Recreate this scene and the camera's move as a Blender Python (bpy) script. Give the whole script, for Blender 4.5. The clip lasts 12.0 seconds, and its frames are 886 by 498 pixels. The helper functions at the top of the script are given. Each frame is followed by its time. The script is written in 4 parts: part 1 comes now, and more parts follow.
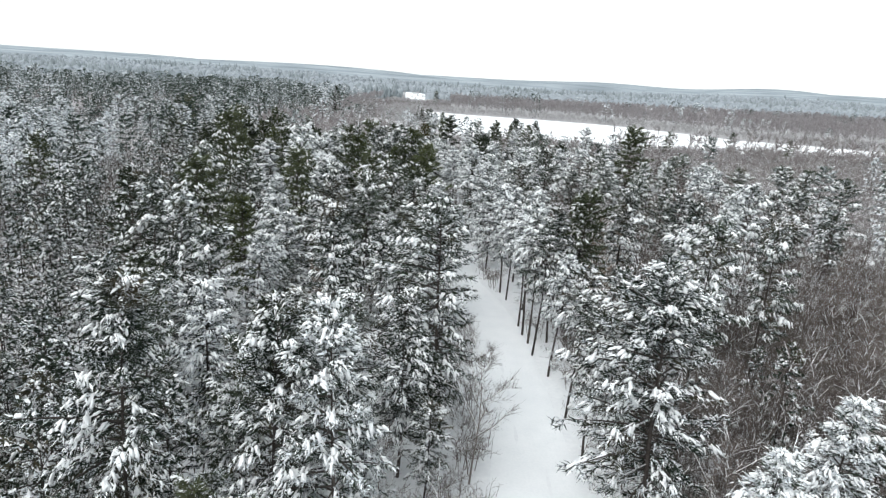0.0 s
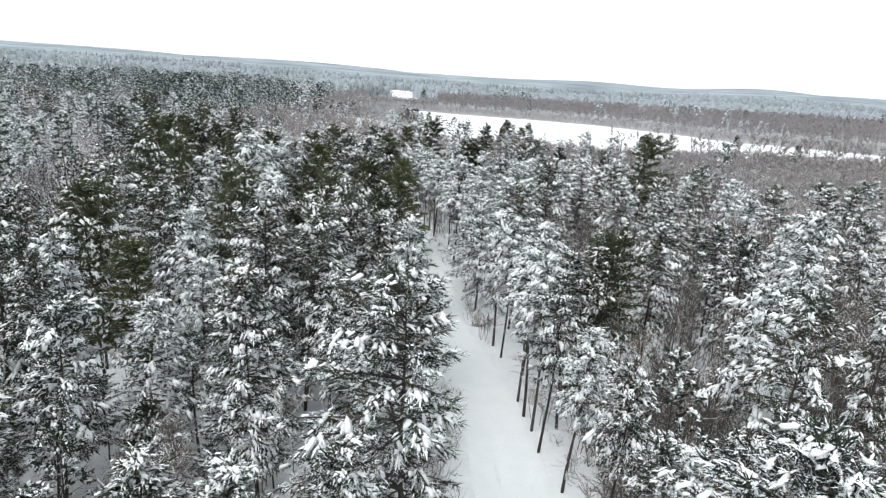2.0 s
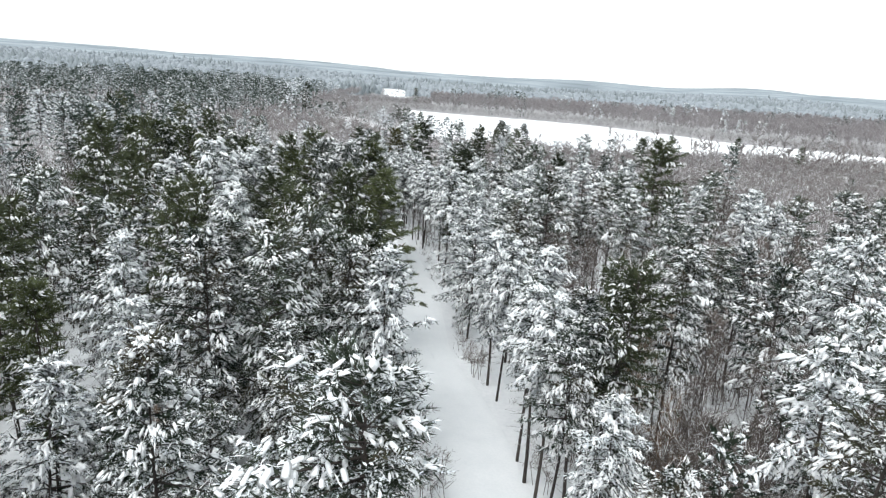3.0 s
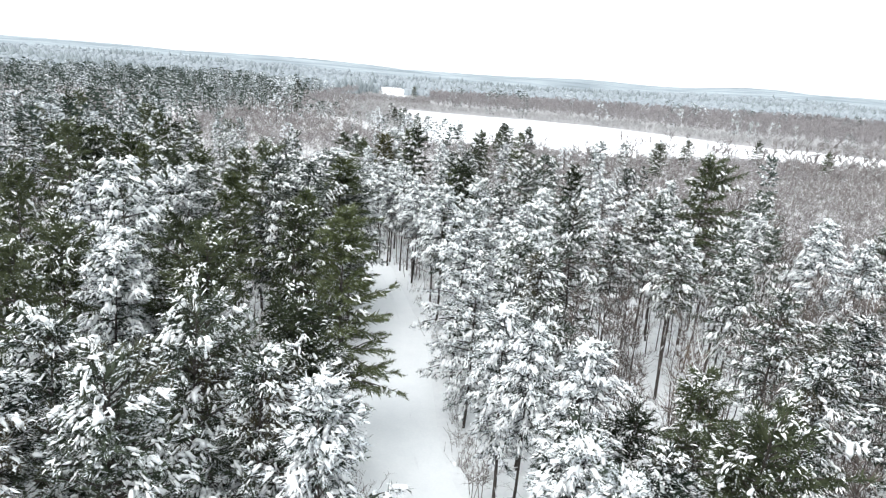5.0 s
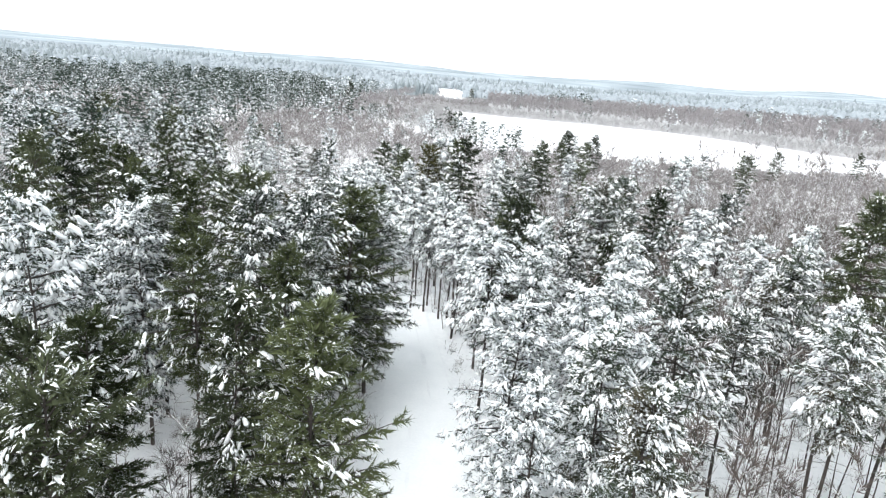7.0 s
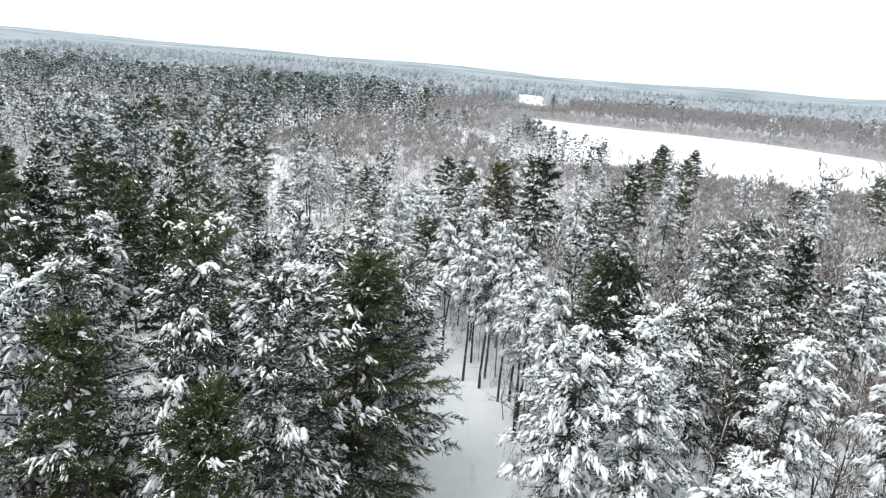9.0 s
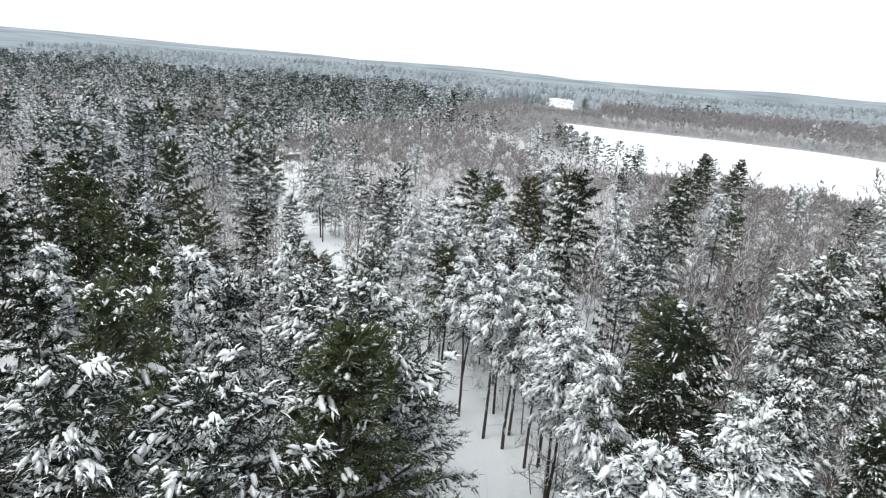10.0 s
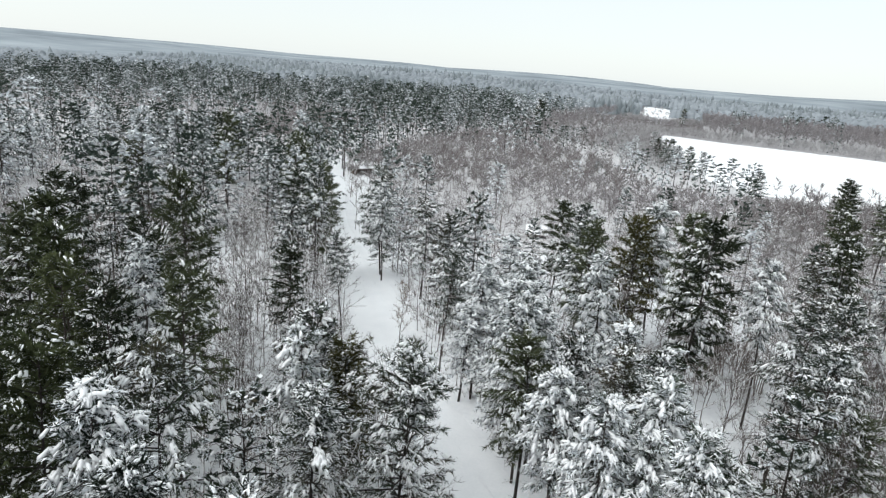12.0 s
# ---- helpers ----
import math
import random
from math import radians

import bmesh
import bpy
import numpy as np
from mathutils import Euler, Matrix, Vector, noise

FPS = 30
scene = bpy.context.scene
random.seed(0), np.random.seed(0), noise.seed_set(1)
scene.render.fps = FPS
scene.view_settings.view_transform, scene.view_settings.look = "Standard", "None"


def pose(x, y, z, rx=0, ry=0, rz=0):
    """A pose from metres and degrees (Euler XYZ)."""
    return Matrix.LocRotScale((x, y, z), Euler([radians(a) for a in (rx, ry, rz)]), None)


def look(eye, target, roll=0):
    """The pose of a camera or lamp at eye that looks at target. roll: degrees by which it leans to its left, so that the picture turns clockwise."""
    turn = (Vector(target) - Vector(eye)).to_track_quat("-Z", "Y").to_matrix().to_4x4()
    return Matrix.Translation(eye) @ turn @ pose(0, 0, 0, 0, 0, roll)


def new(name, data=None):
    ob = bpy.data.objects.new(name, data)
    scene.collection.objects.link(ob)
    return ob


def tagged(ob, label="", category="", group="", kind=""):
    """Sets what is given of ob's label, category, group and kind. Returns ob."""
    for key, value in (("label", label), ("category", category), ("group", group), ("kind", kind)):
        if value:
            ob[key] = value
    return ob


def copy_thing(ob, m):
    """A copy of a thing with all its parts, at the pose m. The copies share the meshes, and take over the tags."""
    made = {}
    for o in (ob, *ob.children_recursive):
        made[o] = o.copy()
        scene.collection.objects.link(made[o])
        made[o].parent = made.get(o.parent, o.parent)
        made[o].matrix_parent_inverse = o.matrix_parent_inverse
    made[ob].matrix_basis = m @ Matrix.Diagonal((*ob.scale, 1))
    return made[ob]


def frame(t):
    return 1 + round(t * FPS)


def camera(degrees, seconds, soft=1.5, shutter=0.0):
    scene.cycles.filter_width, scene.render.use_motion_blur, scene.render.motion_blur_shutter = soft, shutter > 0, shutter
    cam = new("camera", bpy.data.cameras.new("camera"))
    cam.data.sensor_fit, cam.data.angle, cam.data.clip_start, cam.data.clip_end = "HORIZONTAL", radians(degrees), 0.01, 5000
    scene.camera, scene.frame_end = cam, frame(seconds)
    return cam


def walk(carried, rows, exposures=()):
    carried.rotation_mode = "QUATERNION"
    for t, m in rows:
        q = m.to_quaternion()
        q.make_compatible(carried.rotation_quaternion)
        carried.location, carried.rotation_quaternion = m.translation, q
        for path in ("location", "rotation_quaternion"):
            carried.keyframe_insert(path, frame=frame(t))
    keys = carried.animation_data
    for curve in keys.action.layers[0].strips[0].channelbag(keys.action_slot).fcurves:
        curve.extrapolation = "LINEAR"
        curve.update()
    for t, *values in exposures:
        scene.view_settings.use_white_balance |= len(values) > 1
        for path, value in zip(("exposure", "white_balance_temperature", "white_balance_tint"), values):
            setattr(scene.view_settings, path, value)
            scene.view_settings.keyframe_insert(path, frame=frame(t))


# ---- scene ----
cam = camera(68.8, 12.0, soft=1.2)
METRES, EYE, TILT, LEAN, TURN = 128.0, 32.0, -15.0, -3.2, 0.0
ROWS = [
    (0.0, 0.0, 0.0, 0.0, 0.0, 0.0, -0.0),
    (0.5, 0.0017, 0.0396, 0.0104, -0.24, -0.02, -0.04),
    (1.0, 0.0038, 0.0796, 0.0213, -0.5, -0.08, -0.09),
    (1.5, 0.0064, 0.1204, 0.0322, -0.76, -0.13, -0.11),
    (2.0, 0.0093, 0.1616, 0.0428, -1.03, -0.18, -0.12),
    (2.5, 0.0129, 0.2043, 0.0538, -1.31, -0.24, -0.13),
    (3.0, 0.0165, 0.2449, 0.0644, -1.59, -0.29, -0.14),
    (5.0, 0.029, 0.4081, 0.1072, -1.6, -0.42, -0.33),
    (5.5, 0.0318, 0.4483, 0.1175, -0.81, -0.38, -0.58),
    (6.0, 0.0347, 0.4883, 0.128, -0.02, -0.36, -0.84),
    (6.5, 0.037, 0.5304, 0.1391, 1.3, -0.35, -1.25),
    (7.0, 0.0384, 0.5711, 0.1499, 3.31, -0.38, -1.83),
    (9.0, 0.0345, 0.7312, 0.1917, 9.95, -0.26, -3.85),
    (9.5, 0.0309, 0.7691, 0.2023, 10.95, -0.21, -4.13),
    (10.0, 0.0252, 0.8093, 0.2138, 12.39, -0.19, -4.53),
    (10.5, 0.0184, 0.8479, 0.2245, 14.09, -0.18, -4.99),
    (11.0, 0.01, 0.8859, 0.2352, 15.94, -0.2, -5.47),
    (11.5, 0.0001, 0.9233, 0.246, 18.19, -0.26, -6.09),
    (12.0, -0.0111, 0.96, 0.2567, 19.71, -0.26, -6.48),
]
LIGHT = [(0.0, 0.27), (3.0, 0.40), (5.0, 0.76), (7.0, 0.93), (9.0, 0.51), (10.5, 0.12), (12.0, 0.0)]
walk(cam, [(t, pose(0, 0, EYE, TILT, LEAN, TURN) @ pose(METRES * x, METRES * y, METRES * z, 90 + pitch, roll, yaw)) for t, x, y, z, yaw, pitch, roll in ROWS], LIGHT)

# ---- overcast winter daylight ----
SUN_UP, SUN_TURN = radians(46), radians(-139)
world = bpy.data.worlds.new("overcast_sky")
scene.world = world
world.use_nodes = True
wn, wl = world.node_tree.nodes, world.node_tree.links
wn.clear()
sky = wn.new("ShaderNodeTexSky")
sky.sky_type, sky.sun_disc, sky.sun_elevation, sky.sun_rotation = "NISHITA", False, SUN_UP, SUN_TURN
sky_bg = wn.new("ShaderNodeBackground")
sky_bg.inputs["Strength"].default_value = 0.03
wl.new(sky.outputs["Color"], sky_bg.inputs["Color"])
cloud_co = wn.new("ShaderNodeTexCoord")
cloud_noise = wn.new("ShaderNodeTexNoise")
cloud_noise.inputs["Scale"].default_value, cloud_noise.inputs["Detail"].default_value = 1.6, 4
cloud_ramp = wn.new("ShaderNodeValToRGB")
cloud_ramp.color_ramp.elements[0].color = (0.785, 0.845, 0.85, 1)
cloud_ramp.color_ramp.elements[1].color = (0.865, 0.91, 0.91, 1)
cloud_bg = wn.new("ShaderNodeBackground")
cloud_bg.inputs["Strength"].default_value = 0.95
add = wn.new("ShaderNodeAddShader")
wout = wn.new("ShaderNodeOutputWorld")
wl.new(cloud_co.outputs["Generated"], cloud_noise.inputs["Vector"])
wl.new(cloud_noise.outputs["Fac"], cloud_ramp.inputs["Fac"])
wl.new(cloud_ramp.outputs["Color"], cloud_bg.inputs["Color"])
wl.new(sky_bg.outputs[0], add.inputs[0])
wl.new(cloud_bg.outputs[0], add.inputs[1])
wl.new(add.outputs[0], wout.inputs["Surface"])

sun = new("sun", bpy.data.lights.new("sun", "SUN"))
sun.data.energy, sun.data.angle, sun.data.color = 1.9, radians(50), (0.97, 0.985, 0.985)
sun.matrix_world = look((-45, 8, 72), (0, 60, 0))


# ---- materials ----
def material(name, low, high, scale=3.0, rough=0.9, bump=0.3, spread=0.0, dust=None, fine=4.0, island=False, third=None, tight=0.2):
    """Two-scale mottled colour, per-object or per-island spread, and optional snow dust on faces turned up."""
    m = bpy.data.materials.new(name)
    m.use_nodes = True
    n, l = m.node_tree.nodes, m.node_tree.links
    bsdf = n["Principled BSDF"]
    bsdf.inputs["Roughness"].default_value = rough
    bsdf.inputs["Specular IOR Level"].default_value = 0.25
    co = n.new("ShaderNodeTexCoord")
    geo = n.new("ShaderNodeNewGeometry")
    big = n.new("ShaderNodeTexNoise")
    big.inputs["Scale"].default_value, big.inputs["Detail"].default_value = scale, 6
    l.new(geo.outputs["Position"], big.inputs["Vector"])
    small = n.new("ShaderNodeTexNoise")
    small.inputs["Scale"].default_value, small.inputs["Detail"].default_value = scale * fine, 3
    l.new(geo.outputs["Position"], small.inputs["Vector"])
    mixf = n.new("ShaderNodeMath")
    mixf.operation = "MULTIPLY_ADD"
    mixf.inputs[1].default_value = 0.5
    half = n.new("ShaderNodeMath")
    half.operation = "MULTIPLY"
    half.inputs[1].default_value = 0.5
    l.new(small.outputs["Fac"], half.inputs[0])
    l.new(big.outputs["Fac"], mixf.inputs[0])
    l.new(half.outputs[0], mixf.inputs[2])
    value = mixf.outputs[0]
    if spread:
        rnd = n.new("ShaderNodeObjectInfo")
        source = geo.outputs["Random Per Island"] if island else rnd.outputs["Random"]
        sp = n.new("ShaderNodeMath")
        sp.operation = "MULTIPLY_ADD"
        sp.inputs[1].default_value = spread
        off = n.new("ShaderNodeMath")
        off.operation = "SUBTRACT"
        off.inputs[1].default_value = spread / 2
        l.new(value, off.inputs[0])
        l.new(source, sp.inputs[0])
        l.new(off.outputs[0], sp.inputs[2])
        value = sp.outputs[0]
    ramp = n.new("ShaderNodeValToRGB")
    ramp.color_ramp.elements[0].position, ramp.color_ramp.elements[1].position = 0.5 - tight, 0.5 + tight
    ramp.color_ramp.elements[0].color, ramp.color_ramp.elements[1].color = (*low, 1), (*high, 1)
    l.new(value, ramp.inputs["Fac"])
    colour = ramp.outputs["Color"]
    if third:
        tn = n.new("ShaderNodeTexNoise")
        tn.inputs["Scale"].default_value, tn.inputs["Detail"].default_value = 0.22, 3
        l.new(geo.outputs["Position"], tn.inputs["Vector"])
        tr = n.new("ShaderNodeMapRange")
        tr.inputs["From Min"].default_value, tr.inputs["From Max"].default_value, tr.inputs["To Max"].default_value = 0.52, 0.68, 0.8
        l.new(tn.outputs["Fac"], tr.inputs["Value"])
        tm = n.new("ShaderNodeMixRGB")
        tm.inputs["Color2"].default_value = (*third, 1)
        l.new(tr.outputs[0], tm.inputs["Fac"])
        l.new(colour, tm.inputs["Color1"])
        colour = tm.outputs["Color"]
    if dust:
        amount, size, width = dust
        up = n.new("ShaderNodeSeparateXYZ")
        l.new(geo.outputs["True Normal"], up.inputs[0])
        lift = n.new("ShaderNodeMath")
        lift.operation = "ABSOLUTE"
        l.new(up.outputs["Z"], lift.inputs[0])
        dn = n.new("ShaderNodeTexNoise")
        dn.inputs["Scale"].default_value = size
        l.new(geo.outputs["Position"], dn.inputs["Vector"])
        s1 = n.new("ShaderNodeMath")
        s1.operation = "MULTIPLY_ADD"
        s1.inputs[1].default_value = 0.35
        l.new(lift.outputs[0], s1.inputs[0])
        l.new(dn.outputs["Fac"], s1.inputs[2])
        edge = n.new("ShaderNodeMapRange")
        edge.inputs["From Min"].default_value, edge.inputs["From Max"].default_value = 1.0 - amount, 1.0 - amount + width
        l.new(s1.outputs[0], edge.inputs["Value"])
        mix = n.new("ShaderNodeMixRGB")
        mix.inputs["Color2"].default_value = (0.80, 0.83, 0.86, 1)
        l.new(edge.outputs[0], mix.inputs["Fac"])
        l.new(colour, mix.inputs["Color1"])
        colour = mix.outputs["Color"]
    l.new(colour, bsdf.inputs["Base Color"])
    if bump:
        b = n.new("ShaderNodeBump")
        b.inputs["Strength"].default_value, b.inputs["Distance"].default_value = bump, 0.05
        l.new(mixf.outputs[0], b.inputs["Height"])
        l.new(b.outputs[0], bsdf.inputs["Normal"])
    return m


SNOW = material("snow", (0.88, 0.885, 0.89), (0.94, 0.942, 0.945), 2.0, 0.75, 0.25)
ROAD_SNOW = material("packed_snow", (0.82, 0.835, 0.845), (0.91, 0.915, 0.92), 0.5, 0.7, 0.15, fine=9)
GROUND_SNOW = material("forest_floor_snow", (0.76, 0.77, 0.785), (0.90, 0.905, 0.91), 0.35, 0.8, 0.5, fine=6)
LAKE_SNOW = material("lake_snow", (0.86, 0.87, 0.88), (0.93, 0.94, 0.945), 0.01, 0.7, 0.1, fine=8)
BARK = material("pine_bark", (0.032, 0.027, 0.025), (0.088, 0.074, 0.066), 4.0, 0.95, 0.5, 0.3)
DRY_LEAF = material("dry_leaves", (0.13, 0.085, 0.055), (0.30, 0.215, 0.15), 1.2, 0.9, 0.0, 0.5, dust=(0.20, 5.0, 0.15))
GREY_BARK = material("grey_bark", (0.10, 0.085, 0.075), (0.24, 0.21, 0.19), 3.0, 0.95, 0.4, 0.4)
TWIG = material("twigs", (0.075, 0.060, 0.054), (0.18, 0.150, 0.136), 1.2, 0.95, 0.0, 0.5, dust=(0.16, 5.0, 0.15))
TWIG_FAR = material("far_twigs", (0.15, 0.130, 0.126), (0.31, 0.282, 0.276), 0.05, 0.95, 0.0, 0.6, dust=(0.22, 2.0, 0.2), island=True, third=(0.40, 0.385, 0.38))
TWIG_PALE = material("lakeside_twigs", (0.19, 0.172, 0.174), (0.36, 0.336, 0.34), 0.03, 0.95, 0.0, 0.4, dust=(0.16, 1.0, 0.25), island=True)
NEEDLE = material("pine_needles", (0.020, 0.027, 0.013), (0.084, 0.097, 0.050), 0.9, 0.8, 0.0, 0.5, dust=(0.14, 9.0, 0.08))
NEEDLE_DEEP = material("deep_green_needles", (0.030, 0.040, 0.015), (0.108, 0.124, 0.056), 0.9, 0.8, 0.0, 0.4, dust=(0.15, 12.0, 0.08))
NEEDLE_WHITE = material("snowed_pine_needles", (0.018, 0.028, 0.020), (0.070, 0.088, 0.062), 0.9, 0.8, 0.0, 0.4, dust=(0.36, 6.0, 0.14))
NEEDLE_FROST = material("frosted_pine_needles", (0.014, 0.023, 0.015), (0.066, 0.082, 0.054), 0.9, 0.8, 0.0, 0.5, dust=(0.25, 9.0, 0.10), third=(0.085, 0.068, 0.042))
NEEDLE_OLIVE = material("olive_pine_needles", (0.04, 0.04, 0.012), (0.12, 0.105, 0.035), 0.9, 0.8, 0.0, 0.3, dust=(0.2, 4.0, 0.12))
# base green lifted and greyed to stand for haze; the dust is snow
NEEDLE_HAZED = material("hazed_pine_needles", (0.024, 0.040, 0.033), (0.098, 0.122, 0.106), 0.14, 0.85, 0.0, dust=(0.35, 0.8, 0.3))
# both distant canopy colours have aerial haze mixed in as pale blue-grey
CANOPY_HAZED = material("distant_woods", (0.235, 0.26, 0.28), (0.335, 0.365, 0.39), 0.010, 0.95, 0.0, 0.16, fine=12, island=True)
CONIFER_HAZED = material("hazed_distant_pines", (0.175, 0.20, 0.212), (0.28, 0.31, 0.325), 0.010, 0.95, 0.0, 0.3, fine=12, island=True)
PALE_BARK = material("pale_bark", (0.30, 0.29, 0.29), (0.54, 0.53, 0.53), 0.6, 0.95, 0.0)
# blue-grey of the far hills: distance haze painted as base colour
HILL_HAZED = material("hazed_wooded_hills", (0.17, 0.20, 0.222), (0.37, 0.41, 0.438), 0.0025, 1.0, 0.0, fine=2.2, tight=0.16)
SCRUB = material("brushy_snow", (0.36, 0.34, 0.335), (0.76, 0.76, 0.77), 0.7, 0.95, 0.0, fine=5, tight=0.16)
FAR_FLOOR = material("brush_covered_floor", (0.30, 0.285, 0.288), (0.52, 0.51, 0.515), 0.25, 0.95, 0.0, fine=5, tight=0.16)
NEEDLE_DARK = material("dark_far_needles", (0.014, 0.028, 0.020), (0.060, 0.080, 0.062), 0.14, 0.85, 0.0, dust=(0.17, 1.5, 0.2))
# haze greys this base colour too, under a heavy dust of snow
NEEDLE_GREY = material("snowy_hazed_needles", (0.040, 0.056, 0.050), (0.13, 0.15, 0.138), 0.14, 0.85, 0.0, dust=(0.50, 0.8, 0.3))
WOOD = material("weathered_boards", (0.07, 0.05, 0.04), (0.16, 0.12, 0.10), 3.0, 0.9, 0.3)


# ---- mesh building ----
class Buf:
    """Gathers vertices and triangles, and makes one mesh of them."""

    def __init__(self):
        self.v, self.f, self.m, self.n = [], [], [], 0

    def add(self, v, f, mat=0):
        v, f = np.asarray(v, float).reshape(-1, 3), np.asarray(f, int).reshape(-1, 3)
        self.v.append(v)
        self.f.append(f + self.n)
        self.m.append(np.full(len(f), mat))
        self.n += len(v)

    def arrays(self):
        if not self.v:
            return np.zeros((0, 3)), np.zeros((0, 3), int), np.zeros(0, int)
        return np.vstack(self.v), np.vstack(self.f), np.concatenate(self.m)

    def mesh(self, name, mats, smooth=False):
        v, f, mi = self.arrays()
        me = bpy.data.meshes.new(name)
        me.vertices.add(len(v))
        me.vertices.foreach_set("co", v.ravel())
        me.loops.add(f.size)
        me.loops.foreach_set("vertex_index", f.ravel())
        me.polygons.add(len(f))
        me.polygons.foreach_set("loop_start", np.arange(0, f.size, 3))
        me.polygons.foreach_set("material_index", mi)
        for m in mats:
            me.materials.append(m)
        me.update(calc_edges=True)
        me.validate()
        if smooth:
            me.polygons.foreach_set("use_smooth", np.ones(len(f), bool))
        return me


def unit(v):
    return v / np.maximum(np.linalg.norm(v, axis=-1, keepdims=True), 1e-9)


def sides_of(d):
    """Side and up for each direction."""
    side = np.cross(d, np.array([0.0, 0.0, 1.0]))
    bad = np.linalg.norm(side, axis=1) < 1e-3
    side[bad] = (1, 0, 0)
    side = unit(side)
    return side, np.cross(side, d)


def rods(buf, a, b, ra, rb, sides=3, mat=0):
    """Tapered rods from a to b."""
    a, b = np.atleast_2d(a), np.atleast_2d(b)
    k = len(a)
    ra, rb = np.broadcast_to(ra, k), np.broadcast_to(rb, k)
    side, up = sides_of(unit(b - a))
    ang = np.arange(sides) * 2 * np.pi / sides + 0.5
    ring = np.cos(ang)[None, :, None] * side[:, None] + np.sin(ang)[None, :, None] * up[:, None]
    v = np.concatenate([a[:, None] + ring * ra[:, None, None], b[:, None] + ring * rb[:, None, None]], 1)
    i = np.arange(sides)
    j = (i + 1) % sides
    f = np.concatenate([np.stack([i, j, j + sides], 1), np.stack([i, j + sides, i + sides], 1)])
    buf.add(v, f[None] + (np.arange(k) * 2 * sides)[:, None, None], mat)


def blades(buf, p, d, length, width, rng, mat=0):
    """Single pointed blades at p along d."""
    k = len(p)
    side = unit(np.cross(d, rng.normal(size=(k, 3))))
    w = np.broadcast_to(width, k)[:, None] * side / 2
    tip = p + d * np.broadcast_to(length, k)[:, None]
    v = np.stack([p - w, p + w, tip], 1)
    buf.add(v, np.arange(3 * k), mat)


def fronds(buf, p, d, length, width, rng, mat=0):
    """Arched, leaf-shaped slips of snow along d, their faces turned mostly up."""
    k = len(p)
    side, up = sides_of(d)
    roll = rng.normal(0, 0.5, (k, 1))
    ln = np.broadcast_to(length, k)[:, None]
    across = side * np.cos(roll) + up * np.sin(roll)
    w = np.broadcast_to(width, k)[:, None] * across / 2
    mid = p + d * ln * 0.5 + np.array([0, 0, 0.10]) * ln
    tip = p + d * ln
    buf.add(np.stack([p, mid - w, mid + w, tip], 1), (np.array([(0, 2, 1), (1, 2, 3)])[None] + (np.arange(k) * 4)[:, None, None]), mat)


def blobs(buf, p, d, length, width, height, rng, fine=False, mat=0, sides=4):
    """Lumps of snow lying along d: long, low and uneven."""
    k = len(p)
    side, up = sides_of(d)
    if fine:
        rows = [(-0.48, 0.0), (-0.30, 0.85), (0.26, 1.0), (0.52, 0.0)]
    else:
        rows = [(-0.45, 0.0), (0.0, 1.0), (0.5, 0.0)]
    m = sides
    ang = np.arange(m) * 2 * np.pi / m + np.pi / 2
    pts = []
    for s, r in rows:
        if r == 0.0:
            pts.append((s, 0.0, -0.25))
        else:
            pts += [(s, r * np.cos(q), r * (np.sin(q) if np.sin(q) > 0 else 0.5 * np.sin(q))) for q in ang]
    pts = np.array(pts)
    f = []
    rings = len(rows) - 2
    last = 1 + rings * m
    for q in range(m):
        f.append((0, 1 + (q + 1) % m, 1 + q))
        for r in range(rings - 1):
            o = 1 + r * m
            f += [(o + q, o + (q + 1) % m, o + m + (q + 1) % m), (o + q, o + m + (q + 1) % m, o + m + q)]
        o = 1 + (rings - 1) * m
        f.append((o + q, o + (q + 1) % m, last))
    q = pts[None] * (1 + rng.uniform(-0.28, 0.28, (k, len(pts), 1)))
    bow = -0.35 * np.clip(q[..., :1], 0, 1) ** 2
    v = p[:, None] + d[:, None] * q[..., :1] * np.reshape(length, (-1, 1, 1)) + side[:, None] * q[..., 1:2] * np.reshape(width, (-1, 1, 1)) / 2
    v = v + up[:, None] * q[..., 2:3] * np.reshape(height, (-1, 1, 1))
    v[..., 2:3] += bow * np.reshape(length, (-1, 1, 1))
    buf.add(v, np.array(f)[None] + (np.arange(k) * len(pts))[:, None, None], mat)


def heading(az, el):
    return np.stack([np.cos(el) * np.cos(az), np.cos(el) * np.sin(az), np.sin(el)], -1)


